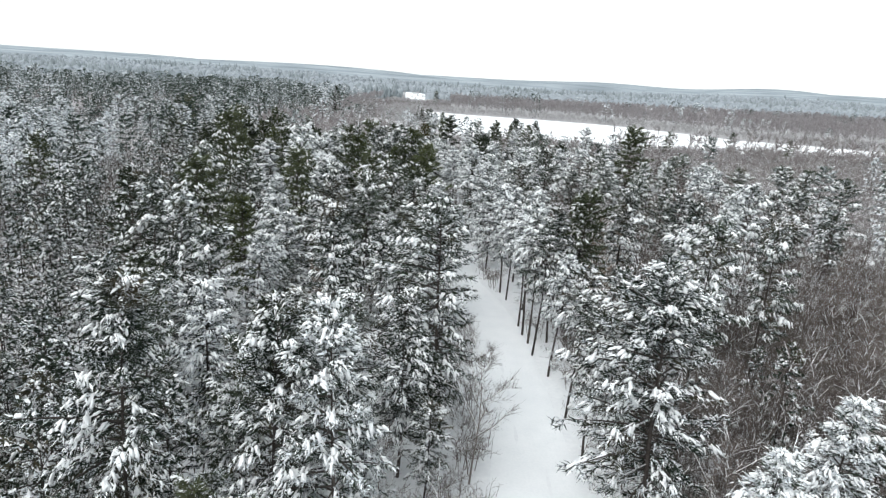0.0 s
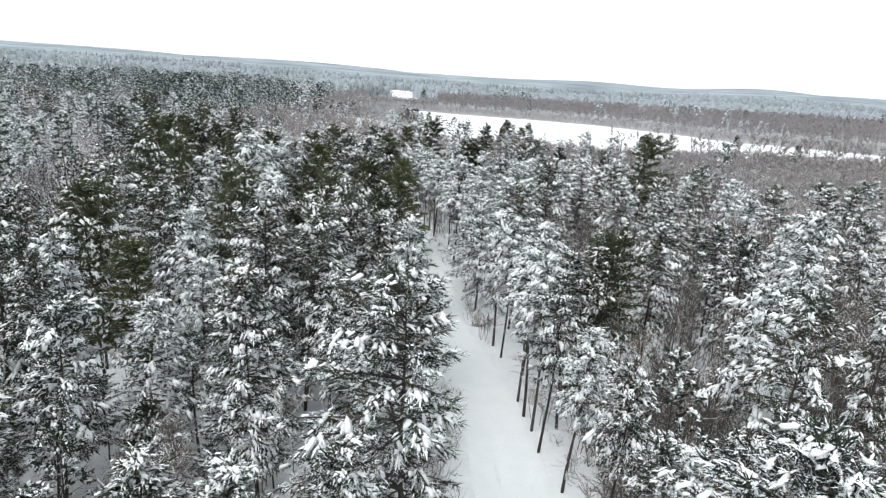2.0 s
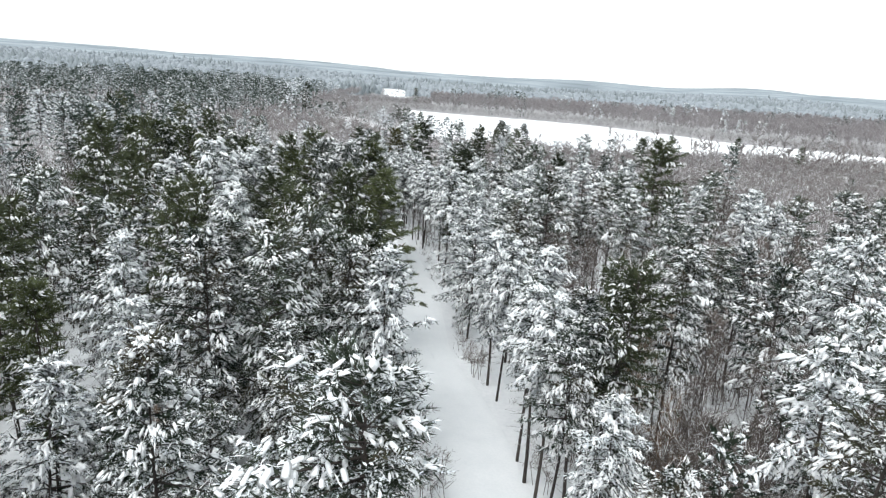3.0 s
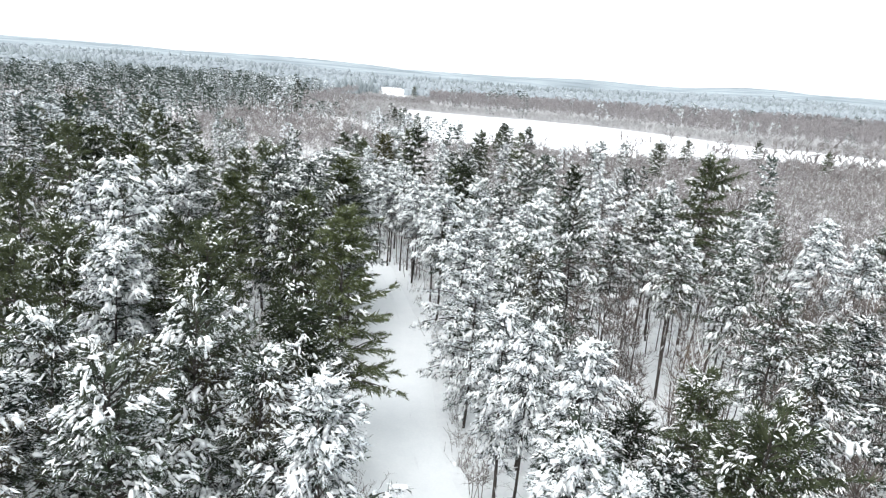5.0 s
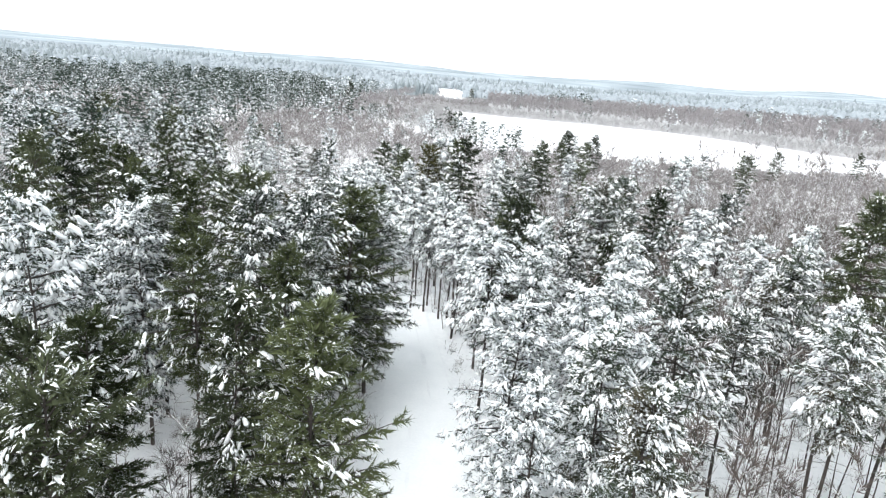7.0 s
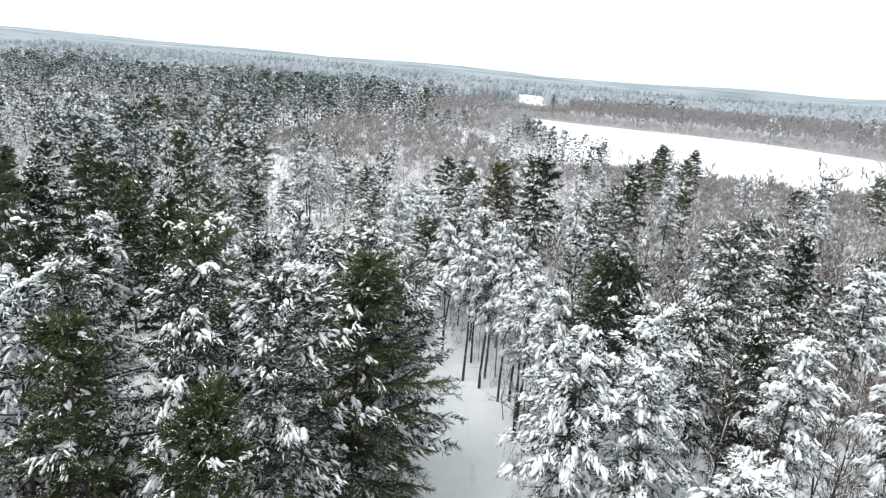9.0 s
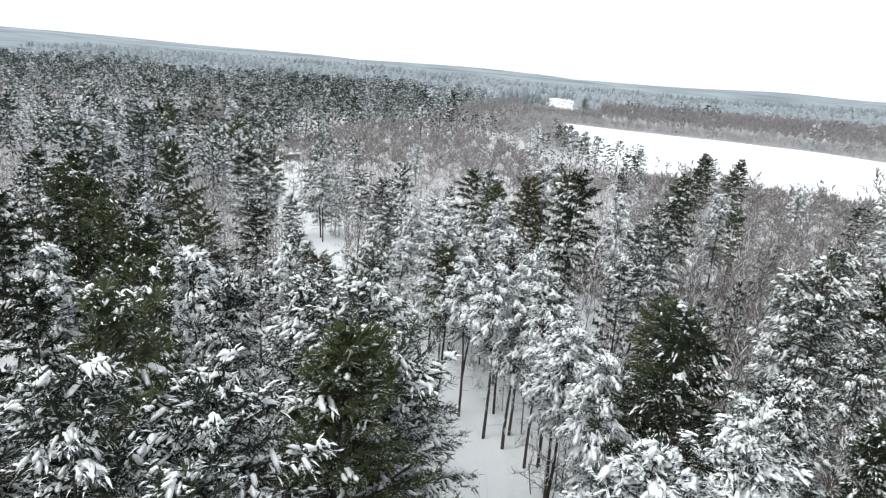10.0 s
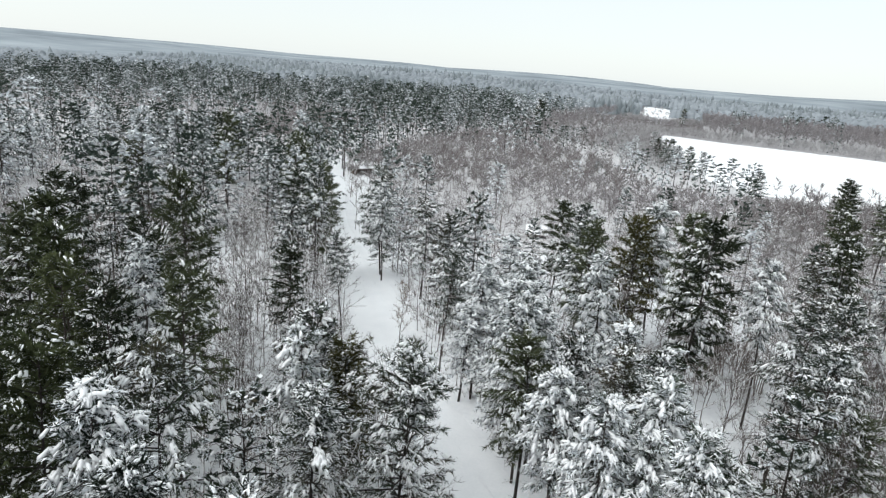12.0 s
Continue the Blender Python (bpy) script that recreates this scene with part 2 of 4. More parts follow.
def pine(seed, H, R, base, snow, detail, lift=0.0, thick=1.0):
    """Wood, needles and snow of one pine of height H, crown radius R; base: the crown's foot as a share of H; detail 0 (far) to 3; lift: how far the boughs rise, in degrees; thick: how dense the needles are."""
    rng = np.random.RandomState(seed)
    wood, green, white = Buf(), Buf(), Buf()
    gap, per, each, nb, bl, bw, ll = [(1.7, 5, 1, 5, 1.05, 0.72, 1.0), (1.15, 5, 2, 6, 0.62, 0.44, 0.80), (0.86, 5, 5, 13, 0.52, 0.135, 0.80), (0.68, 6, 5, 21, 0.42, 0.070, 0.74)][detail]
    nb = int(round(nb * thick))
    z0 = H * base
    lean = rng.normal(0, 0.012, 2)

    def axis(z):
        z = np.asarray(z, float)
        return np.stack([lean[0] * z + 0.12 * np.sin(z * 0.35 + seed), lean[1] * z + 0.12 * np.cos(z * 0.3 + seed), z], -1)

    zs = np.linspace(0, H, 8 if detail > 1 else 3)
    r = np.maximum(0.0088 * H * (1 - zs / H) ** 0.8, 0.02)
    c = axis(zs)
    c[0, 2] = -0.3
    rods(wood, c[:-1], c[1:], r[:-1], r[1:], 7 if detail > 1 else 3)
    P, D, L, W, load = [], [], [], [], []
    tips = [[], [], [], []]
    z = z0
    lop = rng.uniform(0, 2 * np.pi)
    taper = rng.uniform(0.36, 0.68) if detail else rng.uniform(0.46, 0.66)
    stray = rng.uniform(0.10, 0.30)
    idle = float(np.clip(0.50 - 0.34 * snow, 0.12, 0.46))
    while z < H - 0.35:
        u = (z - z0) / (H - z0)
        reach = 0.95 * R * (0.42 + 0.58 * min(1, u / 0.30)) * (1 - u) ** taper + 0.25
        n = per if u < 0.85 else max(3, per - 1)
        reach *= rng.uniform(0.74, 1.26)
        turn = rng.uniform(0, 2 * np.pi)
        for i in range(n):
            if rng.rand() < 0.10 + 0.25 * (u < 0.12):
                continue
            az = turn + i * 2 * np.pi / n + rng.normal(0, 0.25)
            ln = reach * rng.uniform(0.6, 1.1) * (1 + stray * np.cos(az - lop)) * (1.3 if rng.rand() < 0.08 else 1)
            el = np.radians(-14 + lift + (58 - lift) * u ** 1.5 + rng.normal(0, 7))
            a = axis(z + rng.uniform(-0.2, 0.2))
            d = heading(np.array(az), np.array(el))
            mid = a + d * ln * 0.55
            end = a + d * ln
            end[2] -= 0.10 * ln * (1 - u)
            tips[0] += [a, mid]
            tips[1] += [mid, end]
            tips[2] += [0.016 * ln + 0.008, 0.009 * ln + 0.006]
            tips[3] += [0.009 * ln + 0.006, 0.006]
            k = max(1, int(round(each * (0.45 + ln / R * 0.75) + rng.uniform(-0.4, 0.4))))
            heavy = rng.choice([0.03, 0.8, 2.3], p=[idle, 0.34, 0.66 - idle])
            fr = 1 - np.arange(k) / (k + 0.6) * 0.80 - rng.uniform(0, 0.06, k)
            for q, s in enumerate(fr):
                w = 0.0 if q == 0 else (1 if q % 2 else -1) * rng.uniform(0.35, 0.95)
                sd = heading(np.array(az + w), np.array(el - 0.18 - 0.25 * (1 - u) + rng.normal(0, 0.12)))
                p = a + (end - a) * s
                if q:
                    p = p + sd * rng.uniform(0.05, 0.35) * ln * 0.4
                P.append(p)
                D.append(sd)
                L.append(ll * rng.uniform(0.75, 1.3) * (0.75 + 0.25 * ln / R))
                W.append(u)
                load.append(heavy)
        z += gap * rng.uniform(0.75, 1.25) * (0.72 if u > 0.7 else 1)
    P.append(axis(H - 0.2))
    D.append(np.array([0.05, 0.05, 0.99]))
    L.append(ll)
    W.append(1.0)
    load.append(1.0)
    if detail:
        rods(wood, np.array(tips[0]), np.array(tips[1]), np.array(tips[2]), np.array(tips[3]), 3)
    # dead lower limbs, some with a line of snow
    if detail > 1:
        m = 22
        az, zz = rng.uniform(0, 2 * np.pi, m), rng.uniform(0.10 * H, z0 + 0.16 * H, m)
        ln = R * rng.uniform(0.25, 0.62, m)
        a = axis(zz)
        d = heading(az, np.radians(rng.uniform(-14, 16, m)))
        e = a + d * ln[:, None] + np.array([0, 0, -0.08]) * ln[:, None]
        f = a + (e - a) * rng.uniform(0.45, 0.7, (m, 1))
        g = f + heading(az + rng.choice([-0.7, 0.7], m), np.radians(rng.uniform(-10, 20, m))) * (ln * 0.4)[:, None]
        a, e = np.vstack([a, f]), np.vstack([e, g])
        ra = np.concatenate([0.007 * ln + 0.008, 0.004 * ln + 0.005])
        rods(wood, a, e, ra, ra * 0.35, 3)
        held = rng.rand(2 * m) < 0.25 + 0.5 * snow
        rods(white, a[held] + np.array([0, 0, 0.022]), e[held] + np.array([0, 0, 0.018]), ra[held] + 0.012, ra[held] * 0.4 + 0.010, 3)
    P, D, L, W = np.array(P), unit(np.array(D)), np.array(L), np.array(W)
    k = len(P)
    pp = np.repeat(P, nb, 0)
    dd = np.repeat(D, nb, 0)
    ln = np.repeat(L, nb)
    s = rng.uniform(-0.55, 0.45, (k * nb, 1))
    out = unit(dd * rng.uniform(0.5, 1.1, (k * nb, 1)) + (0.5, 0.6, 0.8, 0.8)[detail] * unit(rng.normal(size=(k * nb, 3))) + np.array([0, 0, -0.10]))
    if thick > 1.5:
        bl *= 0.72
    blades(green, pp + dd * s * ln[:, None] - np.array([0, 0, 0.06]), out, bl * rng.uniform(0.7, 1.25, k * nb), bw * rng.uniform(0.7, 1.4, k * nb), rng)
    # dense dark needles nearer the stem
    if detail and tips[0]:
        inner = int(round((0, 2, 8, 12)[detail] * thick))
        a = np.array(tips[0][0::2])
        e = np.array(tips[1][1::2])
        m = len(a) * inner
        s = rng.uniform(0.08, 0.80, (m, 1))
        d = unit(np.repeat(e - a, inner, 0))
        d = unit(d + 0.7 * unit(rng.normal(size=(m, 3))))
        blades(green, np.repeat(a, inner, 0) * (1 - s) + np.repeat(e, inner, 0) * s - np.array([0, 0, 0.10]), d, (1, 0.95, 0.80, 0.70)[detail] * rng.uniform(0.7, 1.2, m), (1, 0.48, 0.27, 0.19)[detail], rng)
    load = np.array(load)
    keep = rng.rand(k) < snow * (1.16 - 0.30 * W - (0.5 * W ** 4 if snow < 1 else 0)) * load
    droop = np.array([0, 0, -0.30])
    for turn_no in range(1 if detail < 2 else 3):
        pick = keep & (rng.rand(k) < (0.97, 0.55 + 0.30 * load, 0.30 + 0.30 * load)[turn_no])
        if not pick.any():
            break
        m = pick.sum()
        sz = L[pick] * np.exp(rng.normal(0, 0.22, m)) * (0.72 + 0.20 * np.minimum(load[pick], 1.5)) * (0.85 + 0.25 * snow) * (0.98, 0.95, 0.74, 0.63)[detail] * (1.16 if snow > 1 else 1.0) * (1.0, 0.74, 0.54)[turn_no]
        fd = unit(D[pick] + rng.normal(0, 0.22, (m, 3)) * np.array([1, 1, 0.4]) + droop * 1.2 * load[pick][:, None])
        at = P[pick] + np.array([0, 0, (0.30, 0.20, 0.13, 0.12)[detail]]) + (fd * sz[:, None] * rng.uniform(-0.30, 0.25, (m, 1)) if detail > 1 else 0)
        if turn_no:
            at = at + rng.normal(0, 0.24, (m, 3)) * np.array([1, 1, 0.35])
        blobs(white, at, fd, sz, sz * rng.uniform(0.30, 0.50, m), sz * rng.uniform(0.14, 0.22, m), rng, detail > 1, 0, 3 if detail < 2 else 4)
    # dusting of snow on the needle fans
    nf = (1, 2, 3, 5)[detail]
    pick = np.repeat(rng.rand(k) < snow * 1.1 * np.minimum(load, 1.3), nf)
    m = pick.sum()
    if m:
        fp, fd, fl = np.repeat(P, nf, 0)[pick], np.repeat(D, nf, 0)[pick], np.repeat(L, nf)[pick]
        fd = unit(fd + rng.normal(0, 0.30, (m, 3)) * np.array([1, 1, 0.6]) + droop * 1.3)
        fp = fp + fd * (rng.uniform(-0.5, 0.35, (m, 1)) * fl[:, None]) + rng.normal(0, 0.10, (m, 3)) + np.array([0, 0, 0.05])
        fronds(white, fp, fd, fl * rng.uniform(0.35, 0.7, m), (0.75, 0.44, 0.11, 0.07)[detail] * rng.uniform(0.7, 1.4, m), rng)
    return wood, green, white


def bare(seed, H, R, detail, snow=0.6, fork=0.45, twigs=1.0):
    """Wood, twigs and snow of one leafless tree."""
    rng = np.random.RandomState(seed)
    wood, fine, white = Buf(), Buf(), Buf()
    segs = 6 if detail > 1 else 2
    zs = np.linspace(0, H * 0.92, segs + 1)
    bend = rng.normal(0, 0.03, 2)
    c = np.stack([bend[0] * zs + 0.18 * np.sin(zs * 0.5 + seed), bend[1] * zs + 0.18 * np.cos(zs * 0.4 + seed), zs], 1)
    c[:, :2] -= c[0, :2]
    c[0, 2] = -0.3
    r = np.maximum(0.0065 * H * (1 - zs / H), 0.015)
    rods(wood, c[:-1], c[1:], r[:-1], r[1:], 6 if detail > 1 else 3)
    A, B, RA, RB = [], [], [], []
    nl = [4, 7, 13, 17][detail]
    for i in range(nl):
        u = fork + (1 - fork) * (i + rng.rand() * 0.8) / nl
        z = u * H * 0.9
        a = np.array([np.interp(z, zs, c[:, q]) for q in range(2)] + [z])
        az = i * 2.4 + rng.normal(0, 0.4)
        el = np.radians((rng.uniform(32, 62) if detail != 1 else rng.uniform(18, 52)) + 14 * u)
        ln = R * rng.uniform(0.75, 1.25) * (1.25 - 0.75 * u)
        d = heading(np.array(az), np.array(el))
        m = a + d * ln * 0.5
        e = m + unit(d + np.array([0, 0, 0.25]) + rng.normal(0, 0.18, 3)) * ln * 0.55
        rr = 0.010 * ln + 0.012
        A += [a, m]
        B += [m, e]
        RA += [rr, rr * 0.7]
        RB += [rr * 0.7, rr * 0.3]
        for q in range([0, 1, 4, 6][detail]):
            s = rng.uniform(0.25, 1.0)
            p = a + (m - a) * s * 2 if s < 0.5 else m + (e - m) * (s * 2 - 1)
            dd = unit(d + rng.normal(0, 0.55, 3) + np.array([0, 0, 0.25]))
            t = p + dd * ln * rng.uniform(0.25, 0.5)
            A.append(p)
            B.append(t)
            RA.append(rr * 0.4)
            RB.append(0.008)
    A, B, RA, RB = np.array(A), np.array(B), np.array(RA), np.array(RB)
    if detail:
        rods(wood, A, B, RA, RB, 3)
    k = len(A)
    nt = max(1, int(round([6, 9, 11, 14][detail] * twigs)))
    s = rng.uniform(0.15, 1.05, (k * nt, 1))
    p = np.repeat(A, nt, 0) * (1 - s) + np.repeat(B, nt, 0) * s
    d = unit(np.repeat(unit(B - A), nt, 0) + rng.normal(0, 0.6, (k * nt, 3)) + np.array([0, 0, 0.35]))
    tl = [2.4, 1.05, 1.1, 0.9][detail]
    blades(fine, p, d, tl * rng.uniform(0.5, 1.2, k * nt), [0.19, 0.058, 0.032, 0.028][detail], rng)
    if detail:
        keep = rng.rand(k) < snow
        off = np.array([0, 0, 1.0])
        rods(white, A[keep] + off * (RA[keep] * 0.8 + 0.012)[:, None], B[keep] + off * (RB[keep] * 0.8 + 0.012)[:, None], RA[keep] * 0.85 + (0.026 if detail == 1 else 0.020), RB[keep] * 0.85 + (0.02 if detail == 1 else 0.016), 3)
    return wood, fine, white


def thicket(seed, H, R, detail):
    """Wood, twigs and snow of a clump of slim leafless trees with forked, spreading tops."""
    rng = np.random.RandomState(seed)
    wood, fine, white = Buf(), Buf(), Buf()
    n = (2, 3, 5)[detail]
    base = np.column_stack([rng.normal(0, R * 0.42, n), rng.normal(0, R * 0.42, n), np.full(n, -0.2)])
    tall = H * rng.uniform(0.65, 1.0, n)
    rise = heading(rng.uniform(0, 2 * np.pi, n), np.radians(rng.uniform(78, 89, n)))
    split_at = base + rise * (tall * rng.uniform(0.36, 0.55, n))[:, None]
    r = 0.0055 * tall + 0.014
    rods(wood, base, split_at, r, r * 0.75, 3)
    limbs = (4, 4, 5)[detail]
    p = np.repeat(split_at, limbs, 0) - np.repeat(rise, limbs, 0) * (np.repeat(tall, limbs) * rng.uniform(0, 0.16, n * limbs))[:, None]
    az = np.tile(np.arange(limbs) * 2 * np.pi / limbs, n) + rng.uniform(0, 2 * np.pi, n * limbs)
    d = heading(az, np.radians(rng.uniform(20, 68, n * limbs)))
    long = np.repeat(tall, limbs) * rng.uniform(0.26, 0.44, n * limbs)
    mid = p + d * long[:, None] * 0.5
    q = mid + unit(d + rng.normal(0, 0.25, d.shape) + np.array([0, 0, 0.15])) * long[:, None] * 0.55
    rl = np.repeat(r, limbs) * 0.55
    a, e = np.vstack([p, mid]), np.vstack([mid, q])
    rods(wood, a, e, np.concatenate([rl, rl * 0.7]), np.concatenate([rl * 0.7, rl * 0.25]), 3)
    k = len(a)
    nt = (9, 9, 10)[detail]
    s = rng.uniform(0.05, 1.0, (k * nt, 1))
    at = np.repeat(a, nt, 0) * (1 - s) + np.repeat(e, nt, 0) * s
    out = unit(np.repeat(unit(e - a), nt, 0) + rng.normal(0, 0.7, (k * nt, 3)) + np.array([0, 0, 0.1]))
    blades(fine, at, out, (1.25, 0.85, 0.75)[detail] * rng.uniform(0.4, 1.3, k * nt), (0.125, 0.066, 0.036)[detail], rng)
    keep = rng.rand(k) < (0.6, 0.8, 0.5)[detail]
    blades(white, a[keep] + np.array([0, 0, 0.03]), unit(e - a)[keep], 1.25 * np.linalg.norm(e - a, axis=1)[keep], (0.13, 0.085, 0.06)[detail], rng)
    return wood, fine, white


def part(name, mesh, parent, label=""):
    ob = new(name, mesh)
    ob.parent = parent
    if label:
        tagged(ob, label)
    return ob


# ---- the lie of the land ----
ROAD = [(9.0, -60), (9.0, 20), (9.2, 40), (9.7, 55), (9.6, 68), (8.8, 80), (7.0, 90), (3.7, 102), (2.9, 113), (2.3, 125), (0.6, 137), (-1.4, 148), (-3.8, 158), (-8.0, 165), (-14.2, 172),
        (-19.5, 178), (-27.0, 186), (-32.0, 193), (-36.0, 201), (-42.0, 210), (-52, 224), (-65, 241), (-77, 262), (-90, 285), (-110, 320)]
FAR_SHORE = [(-14, 612), (20, 594), (60, 586), (110, 572), (155, 544), (184, 508), (206, 472), (240, 456), (300, 426), (362, 402)]
NEAR_SHORE = [(362, 390), (300, 370), (230, 357), (172, 350), (141, 346), (112, 336), (88, 326), (60, 338), (42, 354), (22, 370), (8, 388), (0, 418), (-9, 468), (-14, 540), (-20, 590)]
INLET = [(-44, 772), (-30, 752), (-16, 775), (-12, 860), (-20, 980), (-28, 1180), (-78, 1210), (-66, 1000), (-50, 860)]


def smooth_line(pts, step):
    """Catmull-Rom points along a line, about step metres apart."""
    p = np.array(pts, float)
    p = np.vstack([2 * p[0] - p[1], p, 2 * p[-1] - p[-2]])
    out = []
    for i in range(1, len(p) - 2):
        n = max(1, int(np.linalg.norm(p[i + 1] - p[i]) / step))
        t = (np.arange(n) / n)[:, None]
        a, b, c, d = p[i - 1], p[i], p[i + 1], p[i + 2]
        out.append(0.5 * (2 * b + (c - a) * t + (2 * a - 5 * b + 4 * c - d) * t ** 2 + (3 * b - a - 3 * c + d) * t ** 3))
    return np.vstack(out + [p[-2:-1]])


ROAD_LINE = smooth_line(ROAD, 1.5)
SHORE = np.vstack([smooth_line(FAR_SHORE, 12), smooth_line(NEAR_SHORE, 12)])
POND = smooth_line(INLET + INLET[:1], 9)[:-1]


def near_line(xy, line):
    xy = np.atleast_2d(xy)
    out = np.full(len(xy), 1e9)
    for i in range(0, len(line), 40):
        seg = line[i:i + 40]
        out = np.minimum(out, np.sqrt(((xy[:, None] - seg[None]) ** 2).sum(-1)).min(1))
    return out


def in_lake(xy):
    xy = np.atleast_2d(xy)
    inside = np.zeros(len(xy), bool)
    a, b = BANKS, np.vstack([np.roll(SHORE, -1, 0), np.roll(POND, -1, 0)])
    for (x1, y1), (x2, y2) in zip(a, b):
        if y1 != y2:
            cross = ((y1 > xy[:, 1]) != (y2 > xy[:, 1])) & (xy[:, 0] < (x2 - x1) * (xy[:, 1] - y1) / (y2 - y1) + x1)
            inside ^= cross
    return inside


def waves(xy, scale, seed):
    """Smooth sums of sines, about -1 to 1."""
    rng = np.random.RandomState(seed)
    out = np.zeros(len(xy))
    for i in range(6):
        a, ph, s = rng.uniform(0, 2 * np.pi), rng.uniform(0, 2 * np.pi), rng.uniform(0.6, 1.8) / scale
        out += np.sin((xy[:, 0] * np.cos(a) + xy[:, 1] * np.sin(a)) * s + ph)
    return out / 3.2


SHORE = SHORE + 2.5 * np.stack([waves(SHORE, 11, 41), waves(SHORE, 11, 42)], 1)
POND = POND + np.array([5.0, 14.0]) * np.stack([waves(POND, 13, 43), waves(POND, 17, 44)], 1)
BANKS = np.vstack([SHORE, POND])


def land(xy):
    """Height of the ground."""
    xy = np.atleast_2d(np.asarray(xy, float))
    d = np.hypot(xy[:, 0], xy[:, 1] - 60)
    z = 0.25 * waves(xy, 6, 3) * np.clip((near_line(xy, ROAD_LINE) - 3) / 5, 0, 1)
    sd = near_line(xy, BANKS) * np.where(in_lake(xy), -1, 1)
    z = z - 1.4 * np.clip((14 - sd) / 14, 0, 1)
    az = np.degrees(np.arctan2(xy[:, 0], xy[:, 1] - 60))
    far = np.clip((d - 900) / 3600, 0, 1)
    left = np.clip((-az - 2) / 40, 0, 1)
    hills = np.clip((sd - 30) / 260, 0, 1)
    z = z + hills * far ** 1.2 * (33 + 36 * left + 15 * np.clip(az - 10, 0, 20) / 20) + hills * np.clip((d - 700) / 500, 0, 1) * (5 + 9 * far) * waves(xy, 260, 8)
    return z


# ---- ground, road and lake ----
def grid_mesh(name, pts, rows, cols, mat, closed=False):
    b = Buf()
    i = np.arange(rows - 1)[:, None] * cols
    j = np.arange(cols if closed else cols - 1)[None]
    j2 = (j + 1) % cols
    a, bb, c, d = i + j, i + j2, i + cols + j2, i + cols + j
    f = np.concatenate([np.stack([a, bb, c], -1).reshape(-1, 3), np.stack([a, c, d], -1).reshape(-1, 3)])
    b.add(pts, f)
    return b.mesh(name, mat, True)


angles = np.radians(np.concatenate([np.arange(-65, 60, 0.5), np.arange(60, 295, 4.0)]))
radii = np.concatenate([[0.5], np.arange(4, 240, 4), np.geomspace(240, 1300, 110)[0:], np.geomspace(1340, 4700, 60)])
ring = np.stack([np.sin(angles)[None] * radii[:, None], 60 + np.cos(angles)[None] * radii[:, None]], -1).reshape(-1, 2)
ground_z = land(ring)
ground_mesh = grid_mesh("ground", np.column_stack([ring, ground_z]), len(radii), len(angles), [GROUND_SNOW, HILL_HAZED, SCRUB, FAR_FLOOR], True)
centre = np.zeros(len(ground_mesh.polygons) * 3)
ground_mesh.polygons.foreach_get("center", centre)
centre = centre.reshape(-1, 3)
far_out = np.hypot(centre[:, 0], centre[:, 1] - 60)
# past 780 m the ground takes the haze-coloured hill material
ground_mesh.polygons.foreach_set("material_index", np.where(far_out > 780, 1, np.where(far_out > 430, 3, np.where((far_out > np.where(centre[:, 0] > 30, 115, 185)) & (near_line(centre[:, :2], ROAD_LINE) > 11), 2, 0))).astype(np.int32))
tagged(new("ground", ground_mesh), "snow-covered forest floor rising to wooded hills", "ground", kind="structure")

side = np.array([-3.9, -3.3, -2.7, -1.7, -1.1, -0.55, 0.0, 0.55, 1.1, 1.7, 2.7, 3.3, 3.9])
rise = np.array([-0.18, 0.00, 0.03, 0.01, -0.03, 0.01, 0.03, 0.01, -0.03, 0.01, 0.03, 0.00, -0.18])
tang = unit(np.gradient(ROAD_LINE, axis=0))
norm = np.stack([tang[:, 1], -tang[:, 0]], 1)
width = ((1 + 0.10 * waves(ROAD_LINE, 9, 5)) * np.interp(ROAD_LINE[:, 1], [205, 235], [1.0, 0.55]))[:, None]
across = ROAD_LINE[:, None] + norm[:, None] * (side[None] * width)[..., None]
flat = across.reshape(-1, 2)
road_z = np.tile(rise, len(ROAD_LINE)) + 0.025 * waves(flat, 1.2, 6) + 0.04
road_mesh = grid_mesh("road", np.column_stack([flat, road_z]), len(ROAD_LINE), len(side), [ROAD_SNOW])
tagged(new("road", road_mesh), "narrow woodland road under packed snow with faint ruts", "road", kind="structure")

for water_name, bank, said in (("lake", SHORE, "frozen lake under smooth white snow"), ("pond", POND, "frozen inlet under snow beyond the lake")):
    bm = bmesh.new()
    bm.faces.new([bm.verts.new((x, y, -0.9)) for x, y in bank])
    bmesh.ops.triangulate(bm, faces=bm.faces[:])
    for face in bm.faces:
        if face.normal.z < 0:
            face.normal_flip()
    me = bpy.data.meshes.new(water_name)
    bm.to_mesh(me)
    bm.free()
    me.materials.append(LAKE_SNOW)
    tagged(new(water_name, me), said, "lake", kind="structure")

